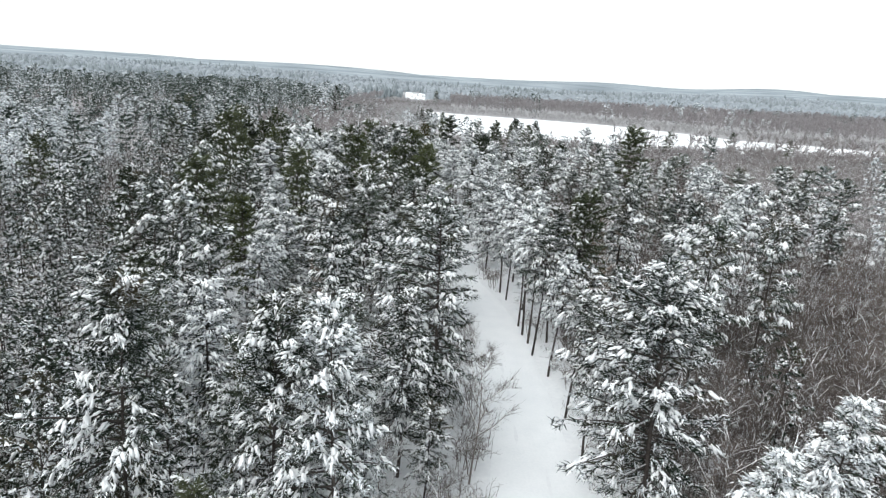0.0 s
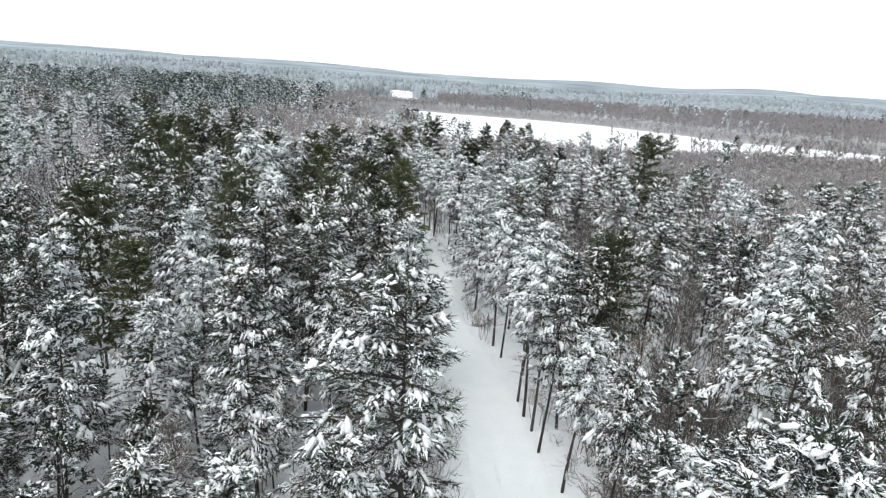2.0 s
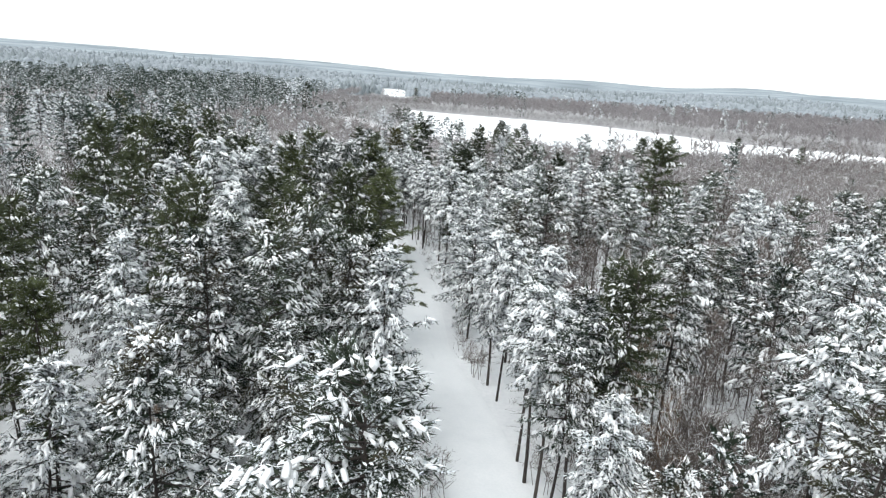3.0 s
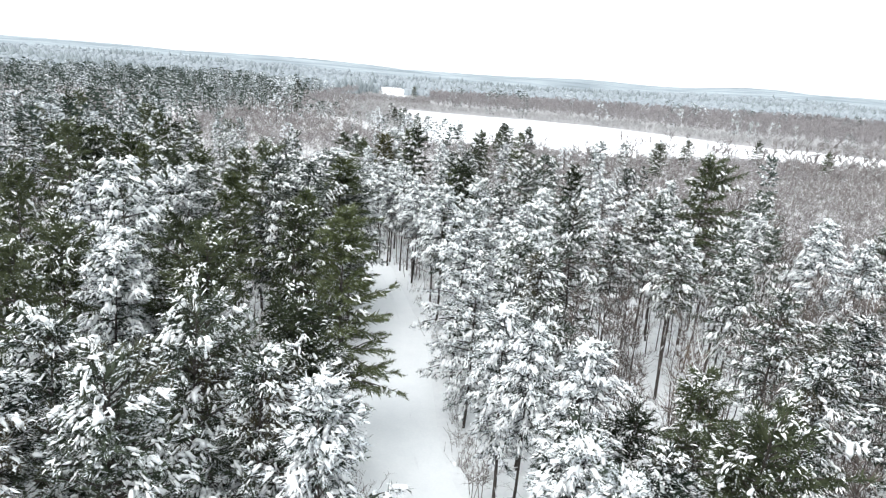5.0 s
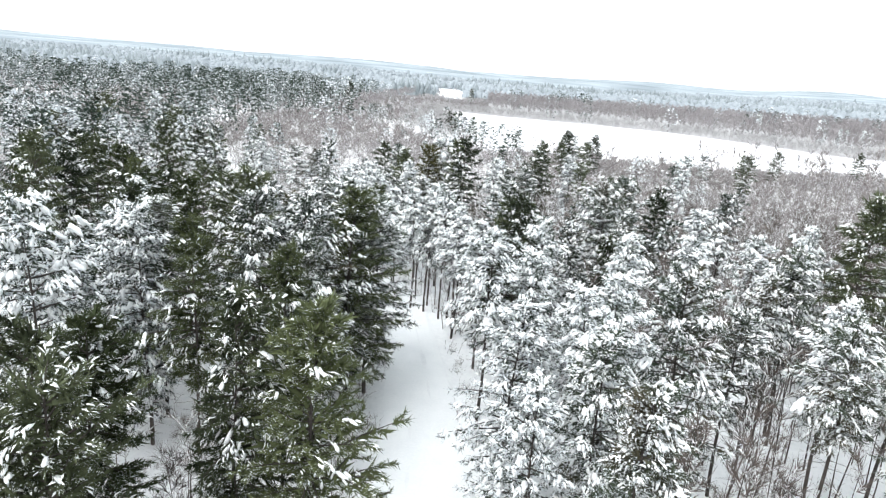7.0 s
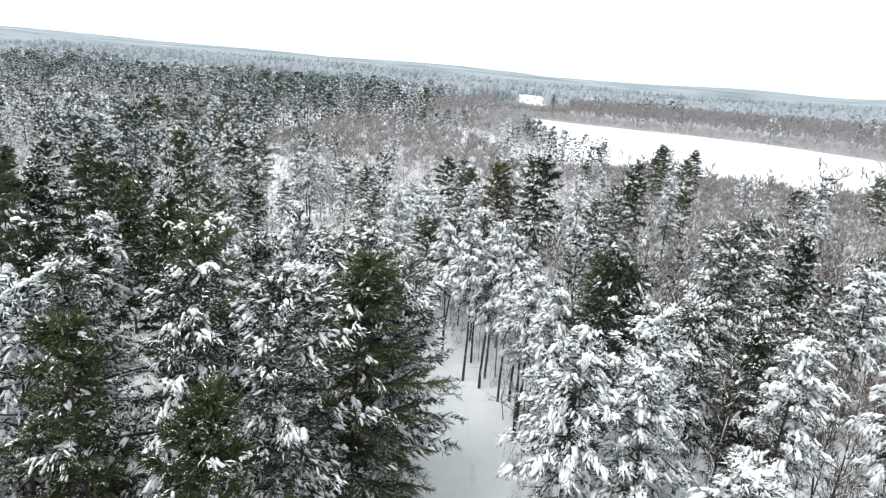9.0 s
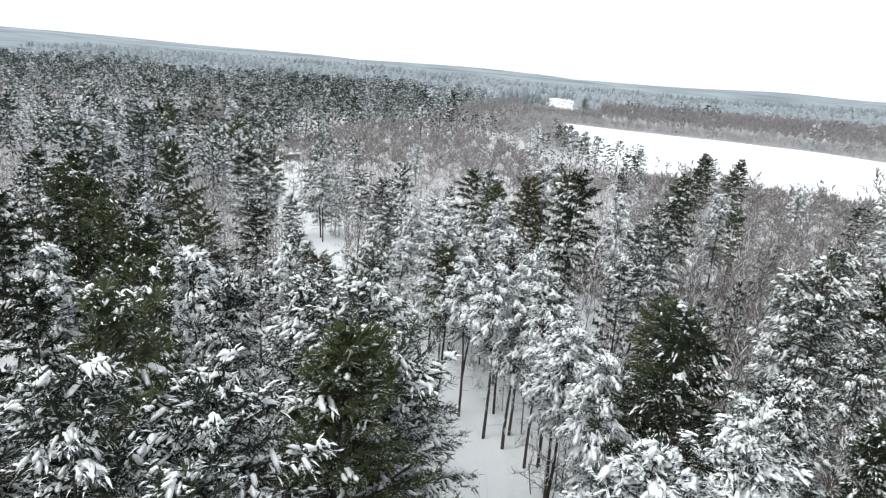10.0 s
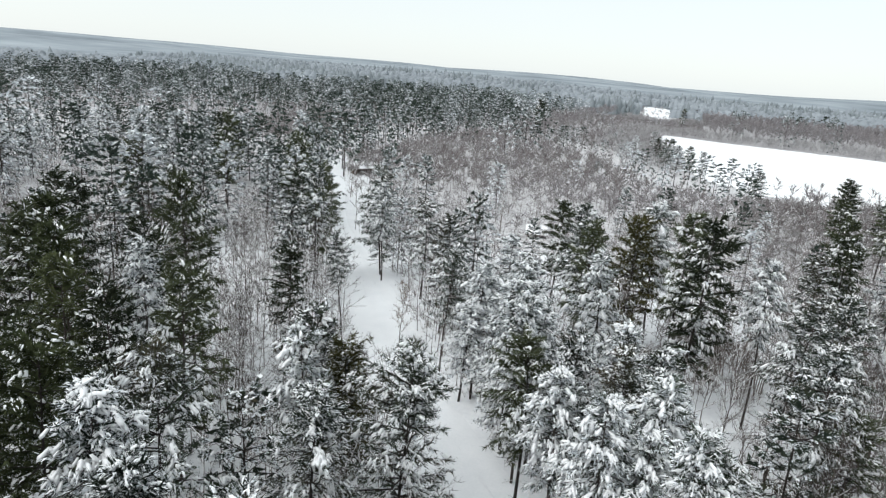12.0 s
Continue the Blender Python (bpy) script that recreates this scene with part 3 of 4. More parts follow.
# ---- where the trees stand ----
# x, y, height, look: 0 heavy with snow, 1 part snow, 2 green with little snow, 3 olive, 4 leafless
STAND_A = [(17.5, 29, 14.5, 0), (-15.9, 30, 21.7, 1), (-4.9, 30.8, 20.8, 0), (-9.1, 31.7, 19.2, 1), (24.5, 33.5, 15.5, 0), (15.9, 38.6, 20.4, 1), (-18.6, 39.6, 18.2, 1), (-15.4, 42.2, 17.2, 0),
           (-5.9, 43.5, 16.6, 1), (-9.1, 44.8, 16.5, 1), (3.9, 46, 12.5, 4), (-2, 46.5, 16.2, 1), (15.8, 49.3, 14.4, 0), (-24, 54, 14, 1), (1.2, 54.4, 21.2, 1), (-26.2, 57, 15.2, 2),
           (-8.6, 58.2, 20, 1), (-31.2, 59, 14, 1), (-22, 60, 17, 1), (27.3, 62, 19.5, 1), (34.9, 64, 19.5, 1), (-26.5, 66, 18, 1), (-19, 66.5, 15, 0), (13.7, 66.6, 14, 0)]
STAND_B = [(-30.6, 68.2, 20.7, 1), (29, 68.9, 17.9, 0), (-21.8, 72.3, 17.9, 2), (-6.1, 72.4, 15.2, 1), (-28, 74, 18, 0), (33.4, 74.3, 17.6, 0), (-17.5, 74.7, 15, 0), (12.5, 75.7, 17.2, 0),
           (-12.3, 77, 19.5, 1), (-9, 77.4, 19.9, 1), (17.5, 78.1, 19.5, 2), (12, 78.4, 16.8, 0), (0.6, 79, 18.9, 0), (-19.2, 80.2, 18.3, 0), (-29.3, 80.2, 20.5, 2), (-12.7, 80.3, 20.5, 1),
           (-38.5, 80.6, 18.6, 2), (-3.6, 81.4, 19.3, 1), (-8.1, 83.5, 20.7, 1), (-31.2, 84.5, 20.2, 2), (20.2, 84.8, 17.5, 2), (25.2, 84.9, 19, 1), (-3.6, 86.2, 19.4, 2), (13.2, 88, 17, 0)]
STAND_C = [(36.6, 88.7, 16.8, 1), (43.7, 89.7, 19.5, 0), (-20, 89.7, 21, 2), (-26.7, 89.8, 19, 1), (18, 90.4, 12.5, 2), (-33.6, 94, 20.7, 1), (44, 94.9, 17.5, 0), (10.6, 95.4, 16.5, 0),
           (-10.3, 95.6, 20, 2), (34.5, 96.6, 16, 1), (-17.2, 96.7, 19, 0), (-2.6, 97, 12, 1), (56.5, 97.1, 18.2, 1), (-20.7, 97.1, 20.3, 2), (29.7, 97.2, 17.9, 1), (24.7, 97.5, 15.2, 4),
           (37.6, 97.8, 16.3, 1), (-12.6, 99.1, 20.5, 2), (-17.2, 100.8, 18.8, 0), (13.3, 101.9, 19.6, 1), (-13.3, 102.6, 19.7, 2), (-1.9, 103, 21.4, 2), (-6.3, 103.6, 20.7, 2), (66.9, 105.7, 19, 1)]
STAND_D = [(9.2, 108, 16, 0), (-34.8, 108.8, 24, 2), (13.4, 110.8, 18.2, 1), (34.2, 111.7, 16.2, 1), (-68.4, 112.4, 18.5, 2), (14.4, 114, 20.2, 0), (-23.3, 114.4, 21.7, 0), (29.9, 114.9, 18.5, 1),
           (-7.7, 116.8, 20, 2), (8.2, 116.9, 17, 0), (20, 117, 20, 1), (-35.4, 117.1, 20.4, 2), (-24, 119, 18.5, 0), (51.7, 119.3, 17.5, 0), (-15.2, 119.8, 20.7, 2), (14.5, 121.3, 16.7, 0),
           (-20, 121.4, 20.2, 0), (-11.6, 121.8, 22.4, 1), (-7.1, 122.3, 19.4, 1), (25.8, 122.3, 15.7, 1), (49.6, 124, 17.3, 0), (-23.2, 124.3, 19.9, 0), (-8.8, 125.6, 21, 1), (59.3, 125.8, 17.6, 1)]
STAND_E = [(67.7, 126, 17.5, 1), (-32.6, 126.2, 18.4, 0), (51, 126.3, 17.8, 0), (-20.9, 126.4, 20, 1), (-14, 126.8, 22.6, 2), (-24.8, 128.3, 20.5, 2), (10.5, 129.3, 16.7, 0), (-46.6, 129.7, 20.2, 2),
           (74, 129.7, 18, 1), (6.8, 130.4, 18.8, 0), (-6, 130.7, 21.7, 2), (38.2, 130.8, 24, 2), (32.6, 131, 19.5, 1), (11.9, 132.2, 19.4, 0), (18.5, 132.5, 18.3, 0), (25.4, 132.7, 18.7, 0),
           (71.9, 133.3, 18, 1), (34.9, 133.7, 20.4, 0), (-4.6, 134.3, 19.3, 1), (-19.1, 134.9, 20.6, 2), (57.9, 135.2, 17, 0), (-6.6, 137.2, 20.5, 1), (19.1, 138.9, 16.6, 2), (-12.2, 139, 19, 1)]
STAND_F = [(-30, 139, 17, 2), (-7.7, 140.5, 19, 1), (15.9, 140.7, 17.5, 1), (9.8, 141, 20, 2), (6.2, 141.4, 16.5, 0), (-17.6, 141.5, 18, 1), (-31.5, 142.7, 18.5, 0), (52.1, 142.8, 17.4, 1),
           (-21.5, 144, 18.3, 0), (35.2, 145.2, 17, 0), (-45.8, 145.8, 21.5, 2), (-28.2, 146.9, 18, 2), (9.3, 147, 18.8, 2), (-35, 148, 18, 2), (3.4, 149.3, 15.5, 0), (9.5, 149.7, 18.2, 2),
           (56.7, 149.8, 17.7, 1), (-24.4, 150.5, 17.5, 1), (-43.2, 150.5, 19.5, 2), (-49.2, 151.2, 21.2, 2), (-17.4, 154, 15.5, 1), (24.1, 154.5, 16.5, 1), (2.6, 156, 16, 1), (-13.8, 157.7, 16.5, 1)]
STAND_G = [(-0.7, 157.8, 15, 0), (-40.2, 157.9, 17.7, 2), (21.9, 158, 19.2, 1), (-35.3, 158, 16.8, 2), (-2.6, 158.8, 16.5, 0), (-42.1, 160.5, 18.9, 2), (21.3, 160.5, 18.4, 0), (-47.5, 160.6, 19.7, 2),
           (0.6, 160.7, 13, 4), (-33, 161, 17.5, 2), (-5.6, 161.6, 15.8, 0), (-22.8, 162.2, 15.1, 0), (36.2, 162.8, 16, 0), (-21, 164, 13.5, 3), (-24.7, 165.2, 14.8, 1), (-52.6, 165.8, 18.9, 2),
           (-8.6, 167.4, 14.8, 2), (-43, 168, 16, 0), (-0.2, 168.2, 15.6, 1), (-3.4, 169.6, 16, 0), (26.7, 170.1, 18.3, 1), (31.2, 171.3, 17.1, 2), (27.3, 172.9, 17.7, 1), (42.9, 173.9, 16.5, 1)]
STAND_H = [(9.8, 174.2, 16, 2), (-43.3, 174.5, 21, 2), (-50, 174.9, 15.8, 2), (34.3, 175, 15.5, 1), (-9.6, 175.2, 15, 0), (-59.2, 175.7, 18.6, 2), (-12.4, 176.8, 15.9, 0), (13.8, 176.9, 10.4, 2),
           (-12, 181, 16.5, 0), (5.6, 183, 13, 4), (-18.5, 183.2, 10.3, 0), (-39.4, 185.1, 13, 2), (-75.9, 186.3, 15.7, 2), (-14, 186.7, 15.5, 0), (-17.5, 188, 12, 0), (2.2, 191, 20, 2),
           (-6.7, 191.2, 16, 0), (-48.3, 198, 14, 1), (-26.2, 198.2, 15, 1), (0.5, 200.8, 18.8, 2), (-4.7, 202.1, 16.8, 3), (-9.9, 202.9, 16, 2), (-48, 204, 18, 1), (-5.2, 205.3, 16.5, 3)]
STAND_I = [(-10.9, 206, 15.2, 1), (-20.4, 206.6, 12.3, 0), (15.3, 207, 15, 1), (-33.1, 208.7, 14.8, 1), (-84.8, 209, 17.8, 2), (17.9, 209, 17.5, 2), (-2.4, 209, 18.5, 0), (-50.5, 209, 17, 2),
           (-53.8, 209.1, 16.3, 2), (-11.5, 211, 14, 1), (47, 211, 18.7, 0), (26.7, 212.8, 14.2, 2), (18.3, 213.1, 18.3, 2), (-15.5, 213.5, 16.2, 2), (24.8, 214.1, 16, 0), (-43.1, 215.5, 16.8, 1),
           (-12.6, 215.9, 15.6, 1), (-57, 222, 13, 2), (-67.6, 230, 18, 2), (-73, 238, 18, 2), (-92.5, 241, 19.5, 2), (-97, 246.7, 19, 2), (-76.8, 251.1, 16.6, 2), (35.1, 262, 15, 2)]
STAND_J = [(82, 266, 14, 2), (30, 271, 14, 2), (85, 277, 13, 2), (32, 280, 16, 2), (75, 282, 12, 1), (41, 286, 15, 2), (33.7, 287.3, 15.6, 2), (104, 300, 13, 2),
           (37, 300, 13, 1), (163, 304, 12, 2), (18.4, 316, 12, 1), (144, 321, 13, 2), (6, 376, 11, 1), (2, 383, 12, 2), (-3, 391, 11, 1), (-8, 400, 12, 2),
           (-20, 405, 12, 0), (-6, 410, 12, 2), (-12, 420, 11, 2), (-15, 440, 12, 1), (-73.4, 459.7, 21, 2), (268, 511, 10, 0), (252, 513, 11, 0), (236, 515, 10, 0)]
STAND_K = [(272, 520, 12, 0), (226, 522, 13, 0), (256, 522, 13, 0), (241, 523, 13, 0), (264, 529, 11, 0), (233, 530, 12, 0), (249, 531, 12, 0), (210, 577, 17, 0),
           (-6, 645, 17, 2)]
# pines with long bare stems: x, y, height
STEMS = [(12.6, 72.1, 16.5), (11.9, 81.4, 17), (11.3, 92, 17), (15, 76.5, 17), (14, 57.5, 16), (16.8, 47.6, 17.5), (13.9, 49.5, 15), (31.8, 119.7, 18), (37.3, 118, 17), (29.7, 127.3, 17.5), (38.7, 123, 18),
         (46.2, 132.6, 17), (44.8, 125, 17), (34.2, 131.5, 17), (3.4, 150.5, 16), (1.5, 155.6, 17), (-0.6, 160.2, 17), (-2.4, 163.6, 17), (-6.6, 168.5, 16), (-10.2, 172.5, 16), (-17.6, 184.2, 14),
         (-22.2, 187.6, 14), (-41.6, 213, 15), (-36.5, 191.6, 13), (9.2, 181.9, 17), (13.4, 184, 17), (8.2, 191.4, 17)]
ANCHORS = np.array(STAND_A + STAND_B + STAND_C + STAND_D + STAND_E + STAND_F + STAND_G + STAND_H + STAND_I + STAND_J + STAND_K)
# small oaks with dead leaves: x, y, height
TAN = [(26, 88, 13), (22.5, 84, 12), (19, 78.5, 13.5), (24, 92.5, 11.5), (20.5, 72, 12), (-2.5, 62, 10), (-13, 68, 11), (-28, 190, 9), (-24.5, 193, 10), (31, 150, 11), (28, 104, 11), (-30, 72, 10)]
# deep green pines from which the snow has slid: x, y
DEEP_GREEN = [(-1.9, 103), (-6, 130.7), (-7.8, 131.4), (-13.3, 102.6), (-15.2, 119.8), (-21.8, 72.3), (9.5, 149.7), (9.3, 147), (-7.7, 116.8), (-4.6, 123), 
              (-28.2, 146.9), (-35, 148), (-31.9, 142.6), (-27, 146.5), (-52.6, 165.8), (-49.2, 151.2), (-40.2, 157.9), (-4.6, 128), (-8.2, 132), (-42.1, 160.5)]
TAKEN = np.vstack([ANCHORS[:, :2], np.array(STEMS)[:, :2], np.array(TAN)[:, :2]])
# broad crowns: x, y, how much wider
BROAD = [(-6.6, 130.2, 1.3), (1.2, 54.4, 1.45), (-2.6, 97, 0.72), (15.7, 39, 1.3), (-2.4, 101.7, 1.25), (-4.6, 123, 1.3), (38.2, 130.8, 1.2), (-4.6, 128, 1.25), (10, 149.9, 1.2), (-6.6, 137.2, 1.3), (-4.6, 134.3, 1.2)]


BELT = smooth_line([(10, 352), (-5, 392), (-29, 430), (-62, 452), (-117, 490)], 8)


def zone_pine(xy):
    """Share of pines among the trees, by place."""
    x, y = xy[:, 0], xy[:, 1]
    road_x = np.interp(y, ROAD_LINE[:, 1], ROAD_LINE[:, 0])
    dx = x - road_x
    patch = waves(xy, 22, 21)
    left = np.clip(0.72 + 0.42 * patch, 0.12, 0.97)
    right = np.where(dx < 13, 0.72, np.where(dx < 40, np.clip(0.28 + 0.25 * patch, 0.03, 0.6), np.clip(0.10 + 0.15 * patch, 0.02, 0.4)))
    share = np.where(dx < 0, left, right)
    ahead = (y > 214 - 0.2 * x) & (dx > 4)
    share = np.where(ahead, np.clip(0.05 + 0.16 * patch, 0.01, 0.3), share)
    share = np.where((x > 22) & (y > 185), 0.04, share)
    clearing = (dx < 0) & (dx > -75) & (y > 178) & (y < 240)
    share = np.where(clearing, np.clip(0.30 + 0.4 * patch, 0.05, 0.8), share)
    wide = np.clip(0.60 + 0.65 * waves(xy, 45, 4), 0.05, 0.98)
    share = np.where((dx < 0) & (y > 262), wide, share)
    shore = near_line(xy, SHORE)
    share = np.where((shore < 24) & (x < 14) & (x > -30) & (y < 460) & (y > 330), 0.55, share)
    share = np.where((shore < 60) & (x > 12) & (y < 400), 0.0, share)
    share = np.where((x > -80) & (y > 440), 0.05, share)
    share = np.where(near_line(xy, BELT) < 27, 0.72, share)
    share = np.where((x > 24) & (x < 52) & (y > 98) & (y < 142), 0.12, share)
    share = np.where((dx > 10) & (y < 85), 0.12, share)
    return np.where(verge(xy), 0.0, share)


rng = np.random.RandomState(11)


def scatter(x0, x1, y0, y1, gap, taken):
    """Points at least gap apart, by a jittered grid, keeping off those taken."""
    cell = gap * 1.12
    nx, ny = int((x1 - x0) / cell), int((y1 - y0) / cell)
    gx, gy = np.meshgrid(np.arange(nx), np.arange(ny))
    p = np.stack([x0 + (gx + (gy % 2) * 0.5) * cell, y0 + gy * cell], -1).reshape(-1, 2) + rng.uniform(-0.46, 0.46, (nx * ny, 2)) * cell
    if len(taken):
        p = p[near_line(p, taken) > gap * 0.95]
    return p


def in_reach(p):
    """Ground that the flight looks over."""
    az = np.degrees(np.arctan2(p[:, 0], p[:, 1] + 14))
    az2 = np.degrees(np.arctan2(p[:, 0] + 1, p[:, 1] - 100))
    return ((az > -41) & (az < 41)) | ((az2 > -62) & (az2 < 20) & (p[:, 1] > 110))


near_pts = scatter(-75, 75, 12, 215, 4.3, TAKEN)
near_pts = near_pts[in_reach(near_pts)]
west = (near_pts[:, 0] < np.interp(near_pts[:, 1], ROAD_LINE[:, 1], ROAD_LINE[:, 0])) & (near_pts[:, 1] > 20) & (near_pts[:, 1] < 166)
near_pts = near_pts[(near_line(near_pts, ROAD_LINE) > np.where(west, 8.5, 5.0)) & (rng.rand(len(near_pts)) > 0.06)]
mid_pts = scatter(-170, 170, 12, 285, 5.1, TAKEN)
mid_pts = mid_pts[(np.abs(mid_pts[:, 0]) > 74) | (mid_pts[:, 1] > 214)]
mid_pts = mid_pts[in_reach(mid_pts) & (near_line(mid_pts, ROAD_LINE) > np.where(mid_pts[:, 1] > 225, 2.4, 4.8))]
far_pts = scatter(-560, 560, 12, 800, 8.3, TAKEN)
far_pts = far_pts[((np.abs(far_pts[:, 0]) > 169) | (far_pts[:, 1] > 284)) & in_reach(far_pts)]


def opening(p):
    """The clearing beside the road on the way to the shelter."""
    way = np.stack([np.linspace(-44, -89, 40), np.linspace(214, 297, 40)], 1)
    return (near_line(p, way) < 1.2) | (near_line(p, np.array([(-27.0, 250.0), (-25.0, 243.0)])) < 6)


def verge(p):
    """The open verge inside the bend of the road, with thin leafless trees only."""
    dx = p[:, 0] - np.interp(p[:, 1], ROAD_LINE[:, 1], ROAD_LINE[:, 0])
    return (p[:, 1] > 158) & (p[:, 1] < 222) & (dx < 0) & (near_line(p, ROAD_LINE) < 21)


mid_pts, far_pts = mid_pts[~opening(mid_pts)], far_pts[~opening(far_pts)]
last_pts = np.vstack([scatter(-900, 900, 800, 1250, 9.0, []), scatter(-1150, 1100, 1250, 1700, 13.0, [])])
last_pts = np.vstack([last_pts, scatter(-1150, -560, 300, 800, 11.0, []), scatter(560, 1100, 300, 800, 11.0, [])])
last_pts = last_pts[in_reach(last_pts)]


def dry(p):
    return p[~in_lake(p) & (near_line(p, BANKS) > 3)]


near_pts = near_pts[(near_pts[:, 0] < -40) | (near_pts[:, 0] > -25) | (near_pts[:, 1] < 138) | (near_pts[:, 1] > 160)]
near_pts, mid_pts, far_pts, last_pts = dry(near_pts), dry(mid_pts), dry(far_pts), dry(last_pts)

# ---- tree kinds ----
LOOKS = [("snow-laden pine with bowed white branches", NEEDLE_WHITE, 1.1, -4.0, 1), ("green pine partly loaded with snow", NEEDLE_FROST, 0.72, 4.0, 1.1), ("dark green pine with patches of snow", NEEDLE, 0.42, 8.0, 1.25),
         ("olive-yellow pine with a little snow", NEEDLE_OLIVE, 0.30, 8.0, 1.2), ("dense deep green pine with hardly any snow", NEEDLE_DEEP, 0.19, 14.0, 2.2)]


def pine_kind(seed, look_no, R, base, detail):
    label, mat, snow, lift, thick = LOOKS[look_no]
    w, g, s = pine(seed, 18.0, R, base, snow, detail, lift, thick)
    ob = new("pine_tree")
    tagged(ob, label + " in deep snow", "tree", "pines along the snowy road")
    part("trunk", w.mesh("trunk", [BARK]), ob, "dark scaly trunk with thin limbs")
    crown = tagged(part("crown", g.mesh("crown", [mat]), ob), kind="stuff")
    tagged(part("snow_load", s.mesh("snow_load", [SNOW], True), crown, "white clumps of snow"), kind="stuff")
    return ob


def bare_kind(seed, R, detail, snow, fork, label, leaf=None):
    w, t, s = bare(seed, 13.0, R, detail, snow, fork)
    ob = new("bare_tree")
    tagged(ob, label, "tree", "leafless trees in the snowy wood")
    part("trunk", w.mesh("trunk", [GREY_BARK]), ob)
    crown = tagged(part("crown", t.mesh("crown", [leaf or TWIG]), ob, "clinging tan leaves" if leaf else "fine grey-brown twigs"), kind="stuff")
    tagged(part("snow_load", s.mesh("snow_load", [SNOW], True), crown, "thin white lines of snow"), kind="stuff")
    return ob


fine_kinds = [[pine_kind(100 + 10 * k + i, k, (3.8, 3.2, 4.4)[i], (0.26, 0.36, 0.20)[i], 3) for i in range(3 if k != 3 else 1)] for k in range(5)]
near_kinds = [[pine_kind(200 + 10 * k + i, k, (3.7, 3.1, 4.2)[i], (0.28, 0.38, 0.22)[i], 2) for i in range(3 if k != 3 else 1)] for k in range(5)]
bare_kinds = [bare_kind(300 + i, (3.0, 2.3, 3.6, 1.9, 2.8)[i], 2, (0.95, 0.7, 1.0, 0.5, 0.8)[i], (0.30, 0.45, 0.25, 0.5, 0.35)[i],
                        ("leafless tree with snow along every branch", "slender leafless tree with a dark straight trunk", "spreading leafless tree whitened by snow", "thin leafless pole of a tree standing in snow",
                         "leafless grey-brown tree dusted with snow")[i]) for i in range(5)]
tan_kind = bare_kind(330, 2.8, 2, 0.6, 0.28, "slender oak with tan dead leaves still clinging", DRY_LEAF)
originals = [o for k in fine_kinds + near_kinds for o in k] + bare_kinds + [tan_kind]
used = set()


def plant(kind, x, y, height, full, wide=1.0):
    """Stands a tree of this kind at x, y; the first one is the original itself."""
    z = float(land([(x, y)])[0])
    s = height / full
    m = pose(x, y, z, rng.normal(0, 1.6), rng.normal(0, 1.6), rng.uniform(0, 360))
    ob = kind if kind not in used else copy_thing(kind, m)
    used.add(kind)
    ob.matrix_basis = m
    ob.scale = (s * wide, s * wide, s)
    return ob


shares = zone_pine(near_pts)
is_pine = rng.rand(len(near_pts)) < shares * 0.9
spots = [(x, y, h, int(k)) for x, y, h, k in ANCHORS]
order = np.argsort(np.abs(near_pts[:, 0] - np.interp(near_pts[:, 1], [0, 140, 215], [2, 2, -14])) + 0.10 * np.abs(near_pts[:, 1] - 90))
stuff_pine, stuff_bare = [], []
count = [0, 0]
stem_kinds = [[pine_kind(260 + 2 * k + i, k, (2.9, 3.4)[i], (0.54, 0.46)[i], 3) for i in range(2)] for k in range(3)]
originals += sum(stem_kinds, [])
for x, y, h in STEMS:
    plant(stem_kinds[rng.randint(2)][rng.randint(2)], x, y, h, 18.0, rng.uniform(0.85, 1.05))
    count[0] += 1
for x, y, h, k in spots:
    if k == 4:
        plant(bare_kinds[2], x, y, h, 13.0, 1.15 if y < 60 else 0.85)
        count[1] += 1
    else:
        if k == 2 and any(math.hypot(gx - x, gy - y) < 2.6 for gx, gy in DEEP_GREEN):
            k = 4
        pool = (fine_kinds if abs(x - 2) < 24 and y < 185 else near_kinds)[k]
        aside = x - np.interp(y, ROAD_LINE[:, 1], ROAD_LINE[:, 0])
        if k < 3 and ((22 < x < 56 and 96 < y < 146) or (0 < aside < (6.4 if y > 122 else 4.6) and y < 172)):
            pool = stem_kinds[k]
        if math.hypot(x - 9.8, y - 174.2) < 1:
            pool = stem_kinds[1]
        broad = next((w for bx, by, w in BROAD if math.hypot(bx - x, by - y) < 2.0), 1.0)
        kind = pool[-1] if broad > 1 else pool[rng.randint(len(pool))]
        plant(kind, x, y, h, 18.0, rng.uniform(0.95, 1.12) * (17.5 / h) ** 0.6 * broad)
        count[0] += 1
